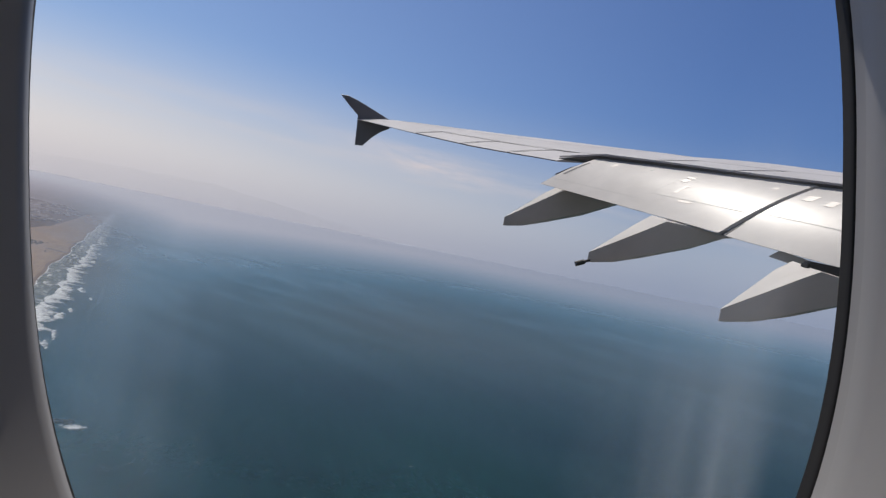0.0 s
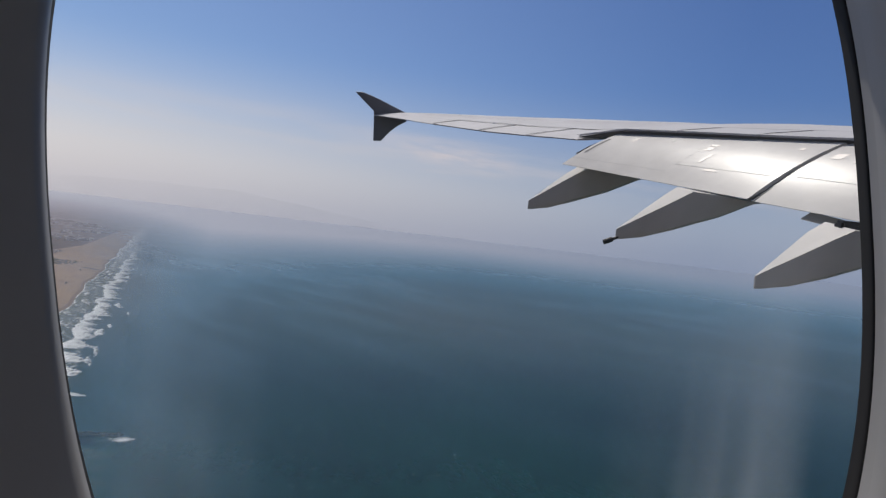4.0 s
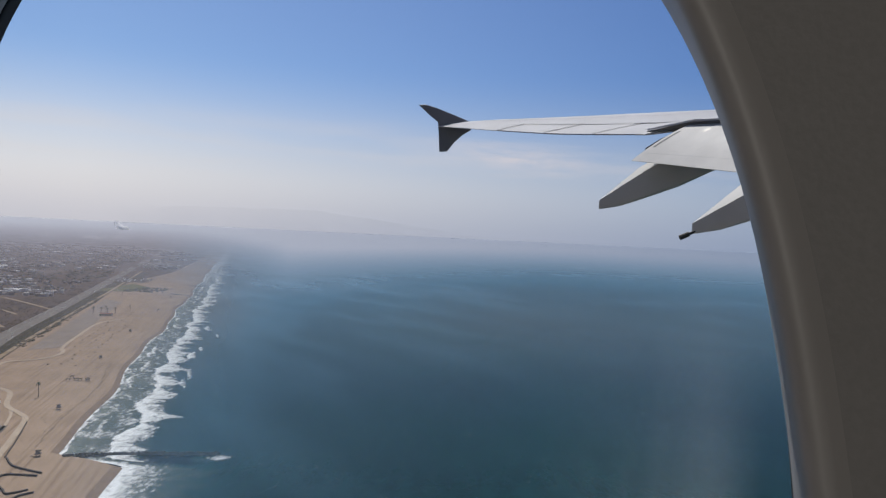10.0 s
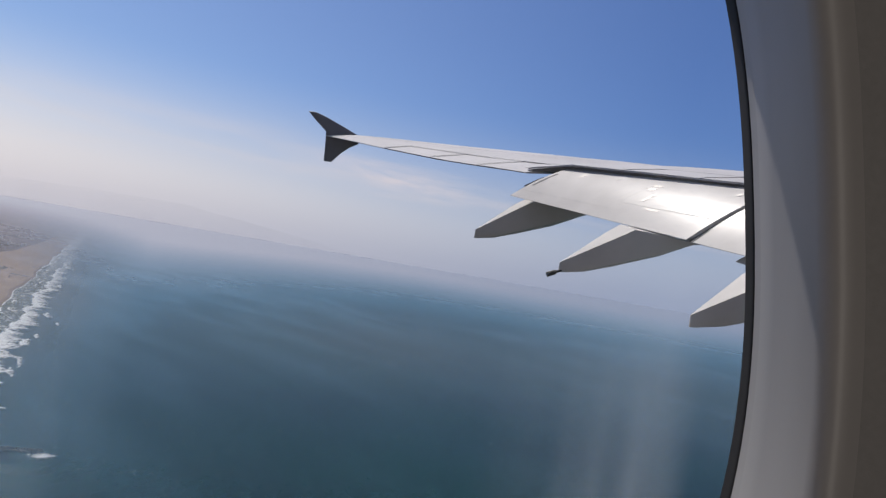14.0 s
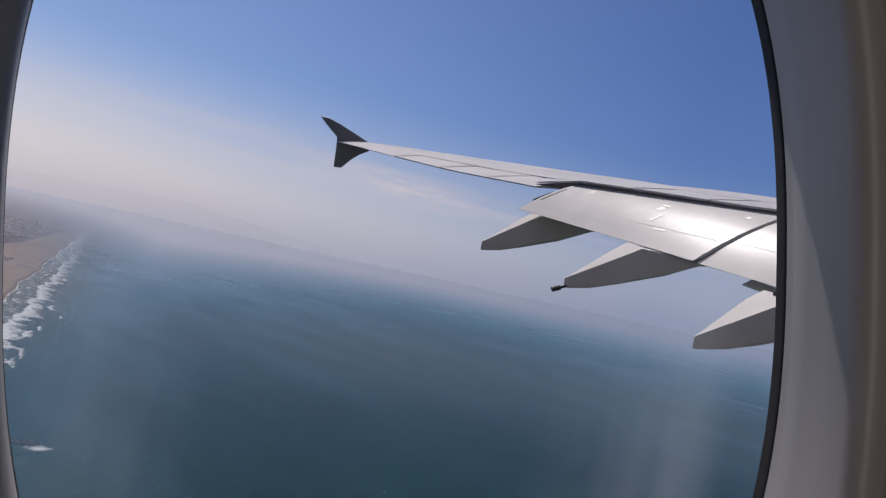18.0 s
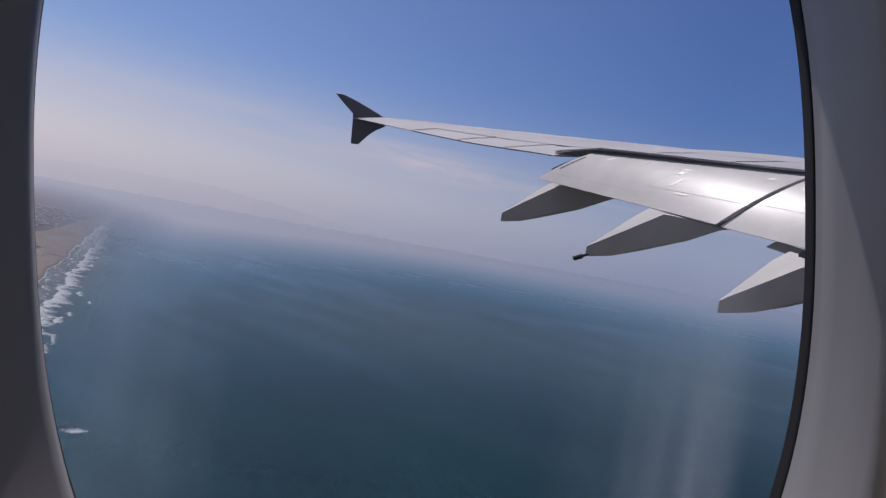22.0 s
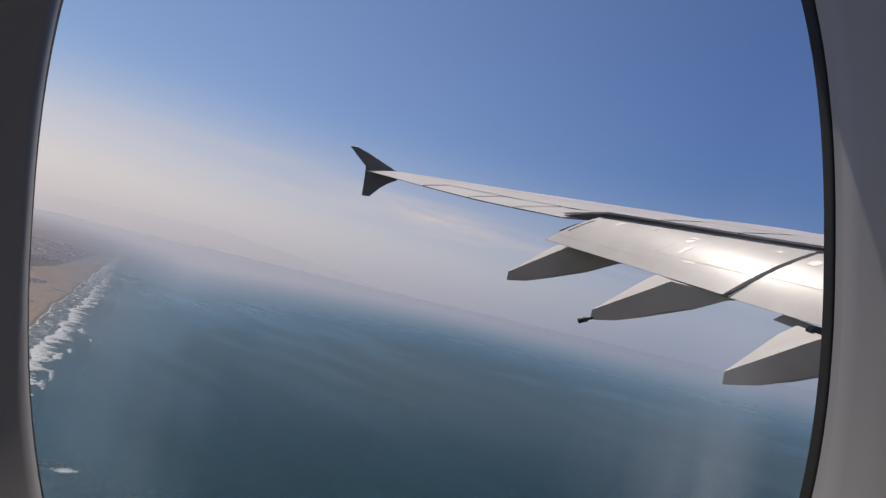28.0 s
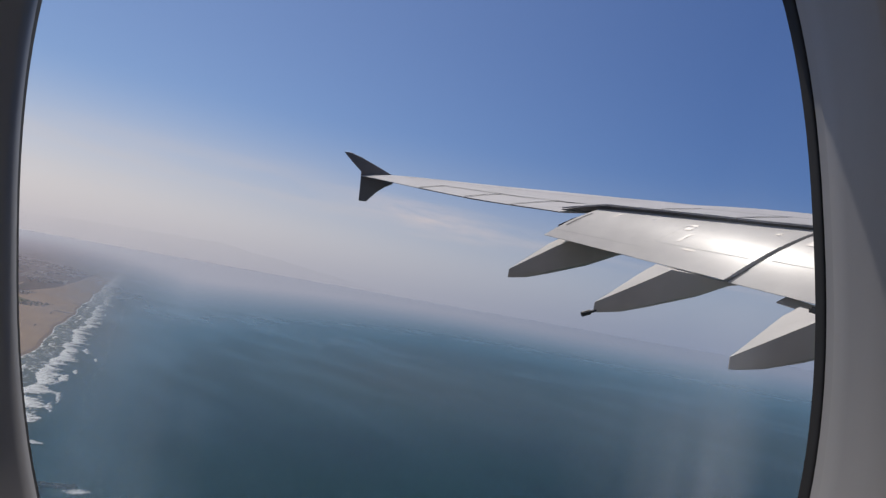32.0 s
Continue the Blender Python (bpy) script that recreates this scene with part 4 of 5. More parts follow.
bm = bmesh.new()
box(bm, 8.62 - 12, 9.5 - 12, 13.15 - 10, 13.45 - 10, 1.0 - 2.5, 1.2 - 2.5, 0.05)
part("flap_bracket", bm, M_DARK, wing, "dark flap drive bracket")
bm = bmesh.new()
loft(bm, [[Vector((x - 12, y - 10, z - 2.5)) for x, z in ((xa, za), (xa + 0.22, za + 0.16), (xa + 0.24, za + 0.12), (xa + 0.02, za - 0.02))] for xa, y, za in ((8.80, 14.87, 1.28), (9.22, 14.3, 1.14))])
part("flap_tab", bm, M_FLAP, wing)

# hinge lug at the outboard end of the flap, and a drive housing under the inner track
bm = bmesh.new()
box(bm, 5.70 - 12, 5.92 - 12, 21.86 - 10, 21.98 - 10, 2.94 - 2.5, 3.06 - 2.5, 0.03)
part("flap_lug", bm, M_WHITE, wing, "small bright hinge lug")
bm = bmesh.new()
loft(bm, [[Vector((x - 12, y - 10, z - 2.5)) for x, z in ((5.62, 2.99), (6.02, 3.27), (6.35, 3.44), (6.42, 3.38), (6.08, 3.19), (5.72, 2.94))] for y in (21.87, 21.93)])
part("flap_end_rib", bm, M_COVE, wing, "dark end rib of the flap")

# wing-tip fence: swept blade up and down
bm = bmesh.new()
outline = [(0.72, 5.78), (-0.2, 6.12), (-1.0, 6.40), (-1.57, 6.55), (-1.92, 6.52), (-1.45, 6.12), (-0.94, 5.72), (-0.88, 5.2), (-0.80, 4.27), (-0.43, 4.30), (-0.05, 4.80), (0.30, 5.14), (0.70, 5.40)]
loft(bm, [[Vector((x - 12, 36.25 - 10 + s, z - 2.5)) for x, z in outline] for s in (-0.06, 0.06)])
bmesh.ops.bevel(bm, geom=bm.edges[:], offset=0.02, segments=1, affect='EDGES')
part("wing_tip_fence", bm, M_FENCE, wing, "dark blue wing-tip fence")

# ---- cabin window ----
WX, WZ, WA, WB, WN, WT = 0.0178, -0.001, 0.14, 0.201, 2.41, radians(11.3)


def ring(e, y, n=144, dx=0.0, k=WN):
    out = []
    for i in range(n):
        a = 2 * math.pi * i / n
        ca, sa = math.cos(a), math.sin(a)
        u = math.copysign(abs(ca) ** (2 / k), ca) * (WA + e) + dx
        v = math.copysign(abs(sa) ** (2 / k), sa) * (WB + e)
        out.append(Vector((WX + u * math.cos(WT) - v * math.sin(WT), y, WZ + u * math.sin(WT) + v * math.cos(WT))))
    return out


def window_ring(name, rings, material, label, parent):
    bm = bmesh.new()
    loft(bm, rings, cap=False)
    return part(name, bm, material, parent, label, smooth=True)


window = tagged(empty("window_1", 0, 0, 0), "oval airliner cabin window with a pale plastic lining", "window", kind="structure")
window_ring("gasket", [ring(0.05, 0.284), ring(0.012, 0.262), ring(0, 0.256), ring(-0.004, 0.245), ring(-0.0055, 0.2415), ring(-0.004, 0.240)], M_RUBBER, "black rubber window gasket", window)
window_ring("reveal", [ring(-0.005, 0.2418), ring(-0.0062, 0.2402), ring(-0.0085, 0.2312), ring(-0.0095, 0.2285, dx=-0.002), ring(-0.0085, 0.212, dx=-0.009), ring(-0.0085, 0.190, dx=-0.018), ring(-0.0085, 0.172, dx=-0.0245), ring(-0.0082, 0.1675, dx=-0.0258), ring(-0.0070, 0.1648, dx=-0.0262), ring(-0.0050, 0.1636, dx=-0.0262), ring(-0.0025, 0.1640, dx=-0.0262), ring(0.0005, 0.1646, dx=-0.0262)], M_LINING, "pale grey plastic window reveal", window)
bm = bmesh.new()
bm.faces.new([bm.verts.new(p - Vector((WX, 0.268, WZ))) for p in ring(0.012, 0.268)])
pane = link("pane", bm, M_PANE)
pane.location = (WX, 0.268, WZ)
pane.parent = window
pane.visible_shadow = False
tagged(pane, "clear acrylic pane with painted upright bands of glare")


def square_ring(hw, hh, y, n=144):
    out = []
    for i in range(n):
        a = 2 * math.pi * i / n
        ca, sa = math.cos(a), math.sin(a)
        k = min(hw / max(abs(ca), 1e-9), hh / max(abs(sa), 1e-9))
        u, v = ca * k, sa * k
        out.append(Vector((WX + u * math.cos(WT) - v * math.sin(WT), y, WZ + u * math.sin(WT) + v * math.cos(WT))))
    return out


bm = bmesh.new()
loft(bm, [ring(0.0, 0.1647, dx=-0.0262), ring(0.02, 0.1635, dx=-0.022), ring(0.04, 0.160, dx=-0.01), ring(0.10, 0.153, k=2.8), square_ring(0.30, 0.36, 0.147), square_ring(1.6, 1.3, 0.147)], cap=False)
wall = tagged(link("wall_window_side", bm, M_LINING_SHADED, True), "pale grey curved plastic cabin sidewall", "wall", kind="structure")
bm = bmesh.new()
loft(bm, [ring(0.075, 0.285), square_ring(0.30, 0.36, 0.285), square_ring(1.6, 1.3, 0.285), square_ring(1.6, 1.3, 0.32), square_ring(0.30, 0.36, 0.32), ring(0.095, 0.32)], cap=False)
tagged(link("fuselage_skin", bm, M_SKIN), "painted aluminium fuselage skin round the window", "wall", kind="structure")
# plain hull round the cabin, open where the cabin's own walls stand
bm = bmesh.new()
hull_x = [-14 + 1.62 * i for i in range(8)] + [-1.62, 1.62] + [3.24 + 1.62 * i for i in range(10)]
hull_a = [2 * math.pi * i / 48 for i in range(48)]
hull_v = [[bm.verts.new((x, -1.42 + 1.70 * math.cos(a), 2.9 * math.sin(a))) for a in hull_a] for x in hull_x]
for i, (a, b) in enumerate(zip(hull_v, hull_v[1:])):
    for j in range(48):
        k = (j + 1) % 48
        if not (hull_x[i] == -1.62 and abs(a[j].co.z + a[k].co.z) < 2.75):
            bm.faces.new((a[j], a[k], b[k], b[j]))
fuselage = tagged(link("fuselage", bm, M_HULL, True), "plain white-grey airliner fuselage round the cabin", "fuselage", kind="structure")
fuselage.matrix_world = Matrix.Translation((WX, 0, WZ)) @ Matrix.Rotation(-WT, 4, 'Y')
cabin = Matrix.Translation((WX, 0, WZ)) @ Matrix.Rotation(-WT, 4, 'Y')
for name, label, b, m in (("floor", "dark carpeted cabin floor", (-1.6, 1.6, -3.0, 0.285, -1.34, -1.3), M_CARPET), ("ceiling", "plain grey cabin ceiling", (-1.6, 1.6, -3.0, 0.285, 1.3, 1.34), M_CABIN),
                          ("wall_front", "plain grey cabin bulkhead", (1.6, 1.64, -3.0, 0.285, -1.3, 1.3), M_CABIN),
                          ("wall_back", "plain grey cabin bulkhead", (-1.64, -1.6, -3.0, 0.285, -1.3, 1.3), M_CABIN)):
    bm = bmesh.new()
    box(bm, *b)
    ob = tagged(link(name, bm, m), label, "wall" if "wall" in name else name, kind="structure")
    ob.matrix_world = cabin

# far cabin side, unseen: wall with a row of openings for the fill lamps
bm = bmesh.new()
for b in ((-1.6, 1.6, -3.04, -3.0, -1.3, -0.22), (-1.6, 1.6, -3.04, -3.0, 0.24, 1.3), (-1.6, -1.15, -3.04, -3.0, -0.22, 0.24), (-0.75, -0.2, -3.04, -3.0, -0.22, 0.24), (0.2, 0.75, -3.04, -3.0, -0.22, 0.24), (1.15, 1.6, -3.04, -3.0, -0.22, 0.24)):
    box(bm, *b)
ob = tagged(link("wall_far_side", bm, M_LINING), "unseen pale grey cabin wall with a row of openings", "wall", kind="structure")
ob.matrix_world = cabin
# unequal area fills, added to brighten the right-hand side of the window lining
for x, power in ((-0.95, 17.0), (0.0, 1.9), (0.95, 0.1)):
    fill_lamp = new("lining_fill", bpy.data.lights.new("lining_fill", 'AREA'))
    fill_lamp.data.shape, fill_lamp.data.size, fill_lamp.data.size_y, fill_lamp.data.energy, fill_lamp.data.color = 'RECTANGLE', 0.40, 0.46, power, (1.0, 0.93, 0.86)
    fill_lamp.matrix_world = cabin @ look((x, -3.02, 0.01), (x, 0, 0.01))


# ---- things on the land ----
def spot(x, y, up=2.55):
    """The place of a thing on the coast plan and the scale at which it is drawn there."""
    d = math.hypot(x - OVER.x, y - OVER.y)
    p = drape(x, y, up)
    return p, math.hypot(p.x, p.y) / d


def put(ob, x, y, turn=0.0, up=2.55, grow=1.0):
    p, k = spot(x, y, up)
    ob.matrix_world = Matrix.LocRotScale(p, Euler((0, 0, radians(turn) + HEAD)), Vector((k * grow,) * 3))
    return ob


def copy_to(ob, x, y, turn=0.0, up=2.55, grow=1.0):
    p, k = spot(x, y, up)
    c = copy_thing(ob, Matrix.Identity(4))
    c.matrix_basis = Matrix.LocRotScale(p, Euler((0, 0, radians(turn) + HEAD)), Vector((k * grow,) * 3))
    return c


M_CAR = mat("car_paint", (0.78, 0.78, 0.78), 0.3, per_object=1.0, second=(0.03, 0.03, 0.04), coat=0.6)
M_CARW = mat("white_car_paint", (0.80, 0.80, 0.80), 0.3, coat=0.6)


def car(name, label, paint, length=4.6, height=1.45, van=False):
    root = tagged(empty(name), label, "car" if not van else "truck", group="cars by the beach")
    bm = bmesh.new()
    box(bm, -0.9, 0.9, -length / 2, length / 2, 0.3, height * 0.58, 0.12)
    part("body", bm, paint, root)
    bm = bmesh.new()
    a, b = (-length * 0.3, length * 0.46) if van else (-length * 0.28, length * 0.2)
    vs = box(bm, -0.8, 0.8, a - 0.35, b + 0.35, height * 0.58, height * 0.94)
    for v in vs:
        if v.co.z > height * 0.8:
            v.co.y = v.co.y * 0.72
            v.co.x *= 0.85
    part("windows", bm, M_CARGLASS, root, "dark tinted car windows")
    bm = bmesh.new()
    box(bm, -0.68, 0.68, a * 0.72, b * 0.72, height * 0.94, height, 0.03)
    part("roof", bm, paint, root)
    wheel = bmesh.new()
    bmesh.ops.create_cone(wheel, cap_ends=True, segments=12, radius1=0.32, radius2=0.32, depth=0.22, matrix=Matrix.Rotation(radians(90), 4, 'Y'))
    me = bpy.data.meshes.new("wheel")
    wheel.to_mesh(me)
    wheel.free()
    me.materials.append(M_TYRE)
    for sx in (-0.82, 0.82):
        for sy in (-length * 0.3, length * 0.3):
            w = new("wheel", me)
            w.parent, w.location = root, (sx, sy, 0.32)
    return root


lot_cars = [(-151, 554, 80), (-153, 561, 82), (-149, 507, 85), (-124, 470, 100), (-115, 444, 98), (-146, 446, 70), (-137, 422, 75), (-141, 414, 10), (-164, 530, 80), (-131, 486, 95)]
sedan = put(car("parked_car", "small parked car standing on grey asphalt", M_CAR), *lot_cars[0])
for x, y, a in lot_cars[1:]:
    copy_to(sedan, x, y, a)
put(car("pickup_truck", "white pickup truck parked at the edge of the lot", M_CARW, 6.2, 1.9, True), -105, 410, 95)
ROADT = [(p[1], p[0]) for p in ROAD]
rr = random.Random(4)
runner = None
for i in range(60):
    y = 290 + 15 * i * (1 + i * 0.014) + rr.uniform(-6, 6)
    lane = rr.choice((-8.5, -5, 4.5, 8.5, 11))
    if runner is None:
        runner = put(car("driving_car", "white car on the grey coast road", M_CARW), lerp(ROADT, y) + lane, y, 18, 2.8)
    else:
        copy_to(runner, lerp(ROADT, y) + lane, y, 18, 2.8)
for i in range(70):
    y = 1300 + 2100 * rr.random() ** 1.2
    copy_to(runner, lerp(ROADT, y) + rr.choice((-8.5, -5, 4.5, 8.5, 11)), y, 17, 2.8)

# palms
M_FROND = mat("palm_frond", (0.035, 0.05, 0.02), 0.7, per_object=1.0, second=(0.07, 0.07, 0.03), spec=0.3)


def palm(h, label):
    root = tagged(empty("palm_tree"), label, "tree", group="palms behind the beach")
    bm = bmesh.new()
    rings = []
    for k in range(7):
        t = k / 6
        rings.append([Vector((0.5 * math.sin(t * 2) + (0.42 - 0.16 * t) * math.cos(a), (0.42 - 0.16 * t) * math.sin(a), h * t)) for a in (i * math.pi / 4 for i in range(8))])
    loft(bm, rings)
    part("trunk", bm, M_TRUNK, root, "slim ringed palm trunk", True)
    bm = bmesh.new()
    rp = random.Random(9)
    for i in range(26):
        a, lift, ln = rp.uniform(0, 6.28), rp.uniform(-0.6, 0.9), rp.uniform(2.2, 3.0)
        prev = None
        for k in range(6):
            t = k / 5
            r, z = ln * t * (1 - 0.12 * t), lift * ln * t * 0.8 - 1.9 * t * t
            c = Vector((0.45 + r * math.cos(a), r * math.sin(a), h + z))
            s = Vector((-math.sin(a), math.cos(a), 0)) * (0.36 * math.sin(math.pi * (0.12 + 0.85 * t)))
            row = [bm.verts.new(c - s - Vector((0, 0, 0.16))), bm.verts.new(c), bm.verts.new(c + s - Vector((0, 0, 0.16)))]
            if prev:
                for q in (0, 1):
                    bm.faces.new((prev[q], prev[q + 1], row[q + 1], row[q]))
            prev = row
    part("crown", bm, M_FROND, root, "drooping green palm fronds")
    return root


tall = put(palm(14.0, "tall fan palm standing in sand"), -131, 391)
for x, y, g in ((-191, 704, 1.1), (-131, 361, 0.8), (-152, 394, 0.75), (-156, 412, 0.6), (-189, 504, 0.8), (-186, 497, 0.7), (-201, 498, 0.7), (-461, 1396, 0.9), (-448, 1403, 1.0), (-440, 1412, 0.8),
                (-425, 1414, 1.0), (-422, 1477, 0.9), (-470, 1420, 0.9), (-480, 1440, 0.8), (-455, 1440, 0.9), (-433, 1435, 0.8), (-142, 372, 0.6), (-520, 1921, 0.7), (-560, 1760, 0.8), (-700, 2230, 0.9)):
    copy_to(tall, x, y, 37 * (x % 9), 2.3, g)


def clumps(name, label, category, spots, material, seed, squash=0.6):
    """Many small leafy lumps in one mesh of faceted, uneven domes."""
    rb = random.Random(seed)
    verts, faces = [], []
    for x, y, up, s in spots:
        p, k = spot(x, y, up)
        s *= k
        base = len(verts)
        rings = ((1.0, 0.0), (1.12, 0.35), (0.72, 0.8))
        for rad, hh in rings:
            for i in range(6):
                a = i * math.pi / 3 + rb.uniform(-0.3, 0.3)
                r = s * rad * rb.uniform(0.65, 1.2)
                verts.append((p.x + r * math.cos(a), p.y + r * math.sin(a), p.z + s * squash * hh * rb.uniform(0.8, 1.25) - (0.3 if hh == 0 else 0)))
        verts.append((p.x + rb.uniform(-0.2, 0.2) * s, p.y, p.z + s * squash * rb.uniform(0.95, 1.3)))
        for q in (0, 6):
            for i in range(6):
                j = (i + 1) % 6
                faces.append((base + q + i, base + q + j, base + q + 6 + j, base + q + 6 + i))
        for i in range(6):
            faces.append((base + 12 + i, base + 12 + (i + 1) % 6, base + 18))
    me = bpy.data.meshes.new(name)
    me.from_pydata(verts, [], faces)
    me.materials.append(material)
    return tagged(new(name, me), label, category, kind="stuff")


rb = random.Random(12)
spots = []
while len(spots) < 14000:
    y = 250 + 2000 * rb.random() ** 1.4
    x = lerp(ROADT, y) - 16 - 1000 * rb.random() ** 1.3
    if noise.noise(Vector((x / 60, y / 60, 1))) > rb.uniform(-0.35, 0.35):
        spots.append((x, y, 2.0, rb.uniform(0.5, 1.9)))
clumps("scrub_bushes", "low dry grey-brown bushes over the bluff", "bushes", spots, M_BUSH, 1)
spots = []
for i in range(3600):
    y = 260 + 1600 * rb.random() ** 1.3
    k = rb.random()
    a, b = lerp(ROADT, y) + 16, lerp(LOWROAD, y) - 6
    spots.append((a + (b - a) * k, y, 2.2, rb.uniform(0.6, 1.6)))
clumps("slope_bushes", "dark green bushes on the slope under the road", "bushes", spots, M_LEAF, 2)
spots = []
for i in range(260):
    k = rb.random()
    spots.append((-225 + 68 * k * k + rb.uniform(-5, 5) + (8 if k < 0.3 else 0), 590 - 195 * k, 2.4, rb.uniform(0.9, 2.6)))
for i in range(160):
    k = rb.random()
    spots.append((-372 - 215 * k + rb.uniform(-8, 8), 985 + 700 * k, 2.4, rb.uniform(1.0, 2.8)))
for i in range(150):
    spots.append((-600 + rb.uniform(-25, 60), 1930 + rb.uniform(-30, 120), 2.4, rb.uniform(1.5, 3.5)))
clumps("lot_bushes", "dark shrubs bordering the parking lots", "bushes", spots, M_LEAF, 3)
spots = []
while len(spots) < 8000:
    y = 1800 + 6500 * rb.random() ** 1.5
    x = lerp(ROADT, y) - 40 - (1500 + y * 0.6) * rb.random()
    if noise.noise(Vector((x / 220, y / 220, 4))) > -0.15:
        spots.append((x, y, 2.0, rb.uniform(2.5, 6.0) * (1 + y / 7000)))
clumps("town_trees", "dark trees among the far houses", "trees", spots, M_LEAF, 5, 0.7)


# low dark hedges curling on the beach
for pts in ([(-108, 507), (-92, 489), (-65, 477)], [(-65, 471), (-86, 471), (-88, 464), (-84, 453), (-72, 441), (-65, 434), (-56, 443)], [(-50, 439), (-56, 430), (-55, 416), (-48, 407), (-38, 389)], [(-150, 610), (-128, 556), (-110, 508)]):
    bm = bmesh.new()
    w = 1.1 if pts[0][0] > -140 else 0.6
    ribbon(bm, pts, w, 2.1, 2, thick=1.4)
    tagged(link("beach_wall", bm, M_WOOD), "low dark curving wall standing in sand", "wall", group="beach walls")

# restroom block on its lawn
bm = bmesh.new()
bmesh.ops.create_circle(bm, cap_ends=True, segments=28, radius=1, matrix=Matrix.Diagonal((20, 9, 1, 1)))
lawn2 = tagged(link("lawn_small", bm, M_LAWN), "oval green lawn round the beach building", "lawn", kind="structure")
put(lawn2, -226, 643, 0, 2.6)


def beach_house(x, y, w, d, h, label, turn):
    root = tagged(empty("beach_building"), label, "building", group="beach buildings")
    bm = bmesh.new()
    box(bm, -w / 2, w / 2, -d / 2, d / 2, 0, h)
    part("wall", bm, M_WHITE, root, "pale rendered wall")
    bm = bmesh.new()
    o, r = 0.7, h + d * 0.22
    loft(bm, [[Vector((sx * (w / 2 + o), -d / 2 - o, h)), Vector((sx * (w / 2 - 1), 0, r)), Vector((sx * (w / 2 + o), d / 2 + o, h))] for sx in (-1, 1)])
    part("roof", bm, M_ROOF, root, "dark red tiled roof")
    for i in range(int(w // 4)):
        bm = bmesh.new()
        xx = -w / 2 + 2 + i * 4
        box(bm, xx - 0.5, xx + 0.5, -d / 2 - 0.06, -d / 2 + 0.02, 0.02, 2.1)
        part("door", bm, M_WOOD, root, "dark door")
    return put(root, x, y, turn)


beach_house(-230, 646, 19, 8, 3.2, "long low beach building with a red roof", -4)
beach_house(-216, 671, 8, 6, 3.0, "small beach hut with a red roof", -4)
beach_house(-430, 1385, 22, 9, 3.5, "long low beach building with a red roof", 8)


def tower(x, y, turn):
    root = tagged(empty("lifeguard_tower"), "small blue-grey lifeguard hut on stilts", "hut", group="lifeguard towers")
    for sx in (-1, 1):
        for sy in (-1, 1):
            bm = bmesh.new()
            cone(bm, sx * 1.2, sy * 1.2, 0, 0.12, 0.12, 1.8, 6)
            part("post", bm, M_WOOD, root)
    bm = bmesh.new()
    box(bm, -2.2, 2.2, -2.2, 2.2, 1.8, 2.0)
    part("deck", bm, M_WOOD, root)
    bm = bmesh.new()
    box(bm, -1.5, 1.5, -1.5, 1.5, 2.0, 4.2, 0.05)
    part("cabin", bm, M_STEEL, root)
    bm = bmesh.new()
    box(bm, -1.9, 1.9, -1.9, 1.9, 4.2, 4.4)
    part("roof", bm, M_WOOD, root)
    bm = bmesh.new()
    loft(bm, [[Vector((-0.6, -2.2, 1.8)), Vector((0.6, -2.2, 1.8)), Vector((0.6, -2.2, 1.7)), Vector((-0.6, -2.2, 1.7))], [Vector((-0.6, -5.2, 0.1)), Vector((0.6, -5.2, 0.1)), Vector((0.6, -5.2, 0)), Vector((-0.6, -5.2, 0))]])
    part("ramp", bm, M_WOOD, root)
    return put(root, x, y, turn, 2.4)


guard = tower(-89, 516, -75)
for x, y in ((-147, 659), (-231, 930), (-298, 1183), (-372, 1500), (-452, 1790), (-522, 1921)):
    copy_to(guard, x, y, -75, 2.4)

# group of dark picnic shelters and fire rings on the sand
bm = bmesh.new()
cone(bm, 0, 0, 0, 0.9, 0.8, 0.6, 10)
fire = tagged(link("fire_ring", bm, M_WOOD), "dark round concrete fire ring in the sand", "fire ring", group="fire rings")
put(fire, -262, 905, 0, 2.3)
rf = random.Random(3)
for row in range(3):
    for i in range(18):
        y = 880 + i * 34 + rf.uniform(-6, 6)
        copy_to(fire, coast(y) - 62 - row * 17 + rf.uniform(-3, 3), y, 0, 2.3, rf.uniform(0.9, 1.5))
for i in range(26):
    y = 300 + i * 15 + rf.uniform(-7, 7)
    copy_to(fire, coast(y) - rf.uniform(14, 40), y, 0, 2.3, rf.uniform(0.3, 0.7))
bm = bmesh.new()
for sx in (-1.6, 1.6):
    for sy in (-1.2, 1.2):
        cone(bm, sx, sy, 0, 0.12, 0.12, 2.3, 6)
box(bm, -2.4, 2.4, -1.9, 1.9, 2.3, 2.55, 0.06)
shelter = tagged(link("picnic_shelter", bm, M_SHELTER), "dark flat-roofed picnic shelter on the sand", "shelter", group="picnic shelters")
put(shelter, -202, 786, 20, 2.4)
for x, y in ((-196, 792), (-190, 790), (-184, 795), (-206, 803), (-180, 787)):
    copy_to(shelter, x, y, 20, 2.4)

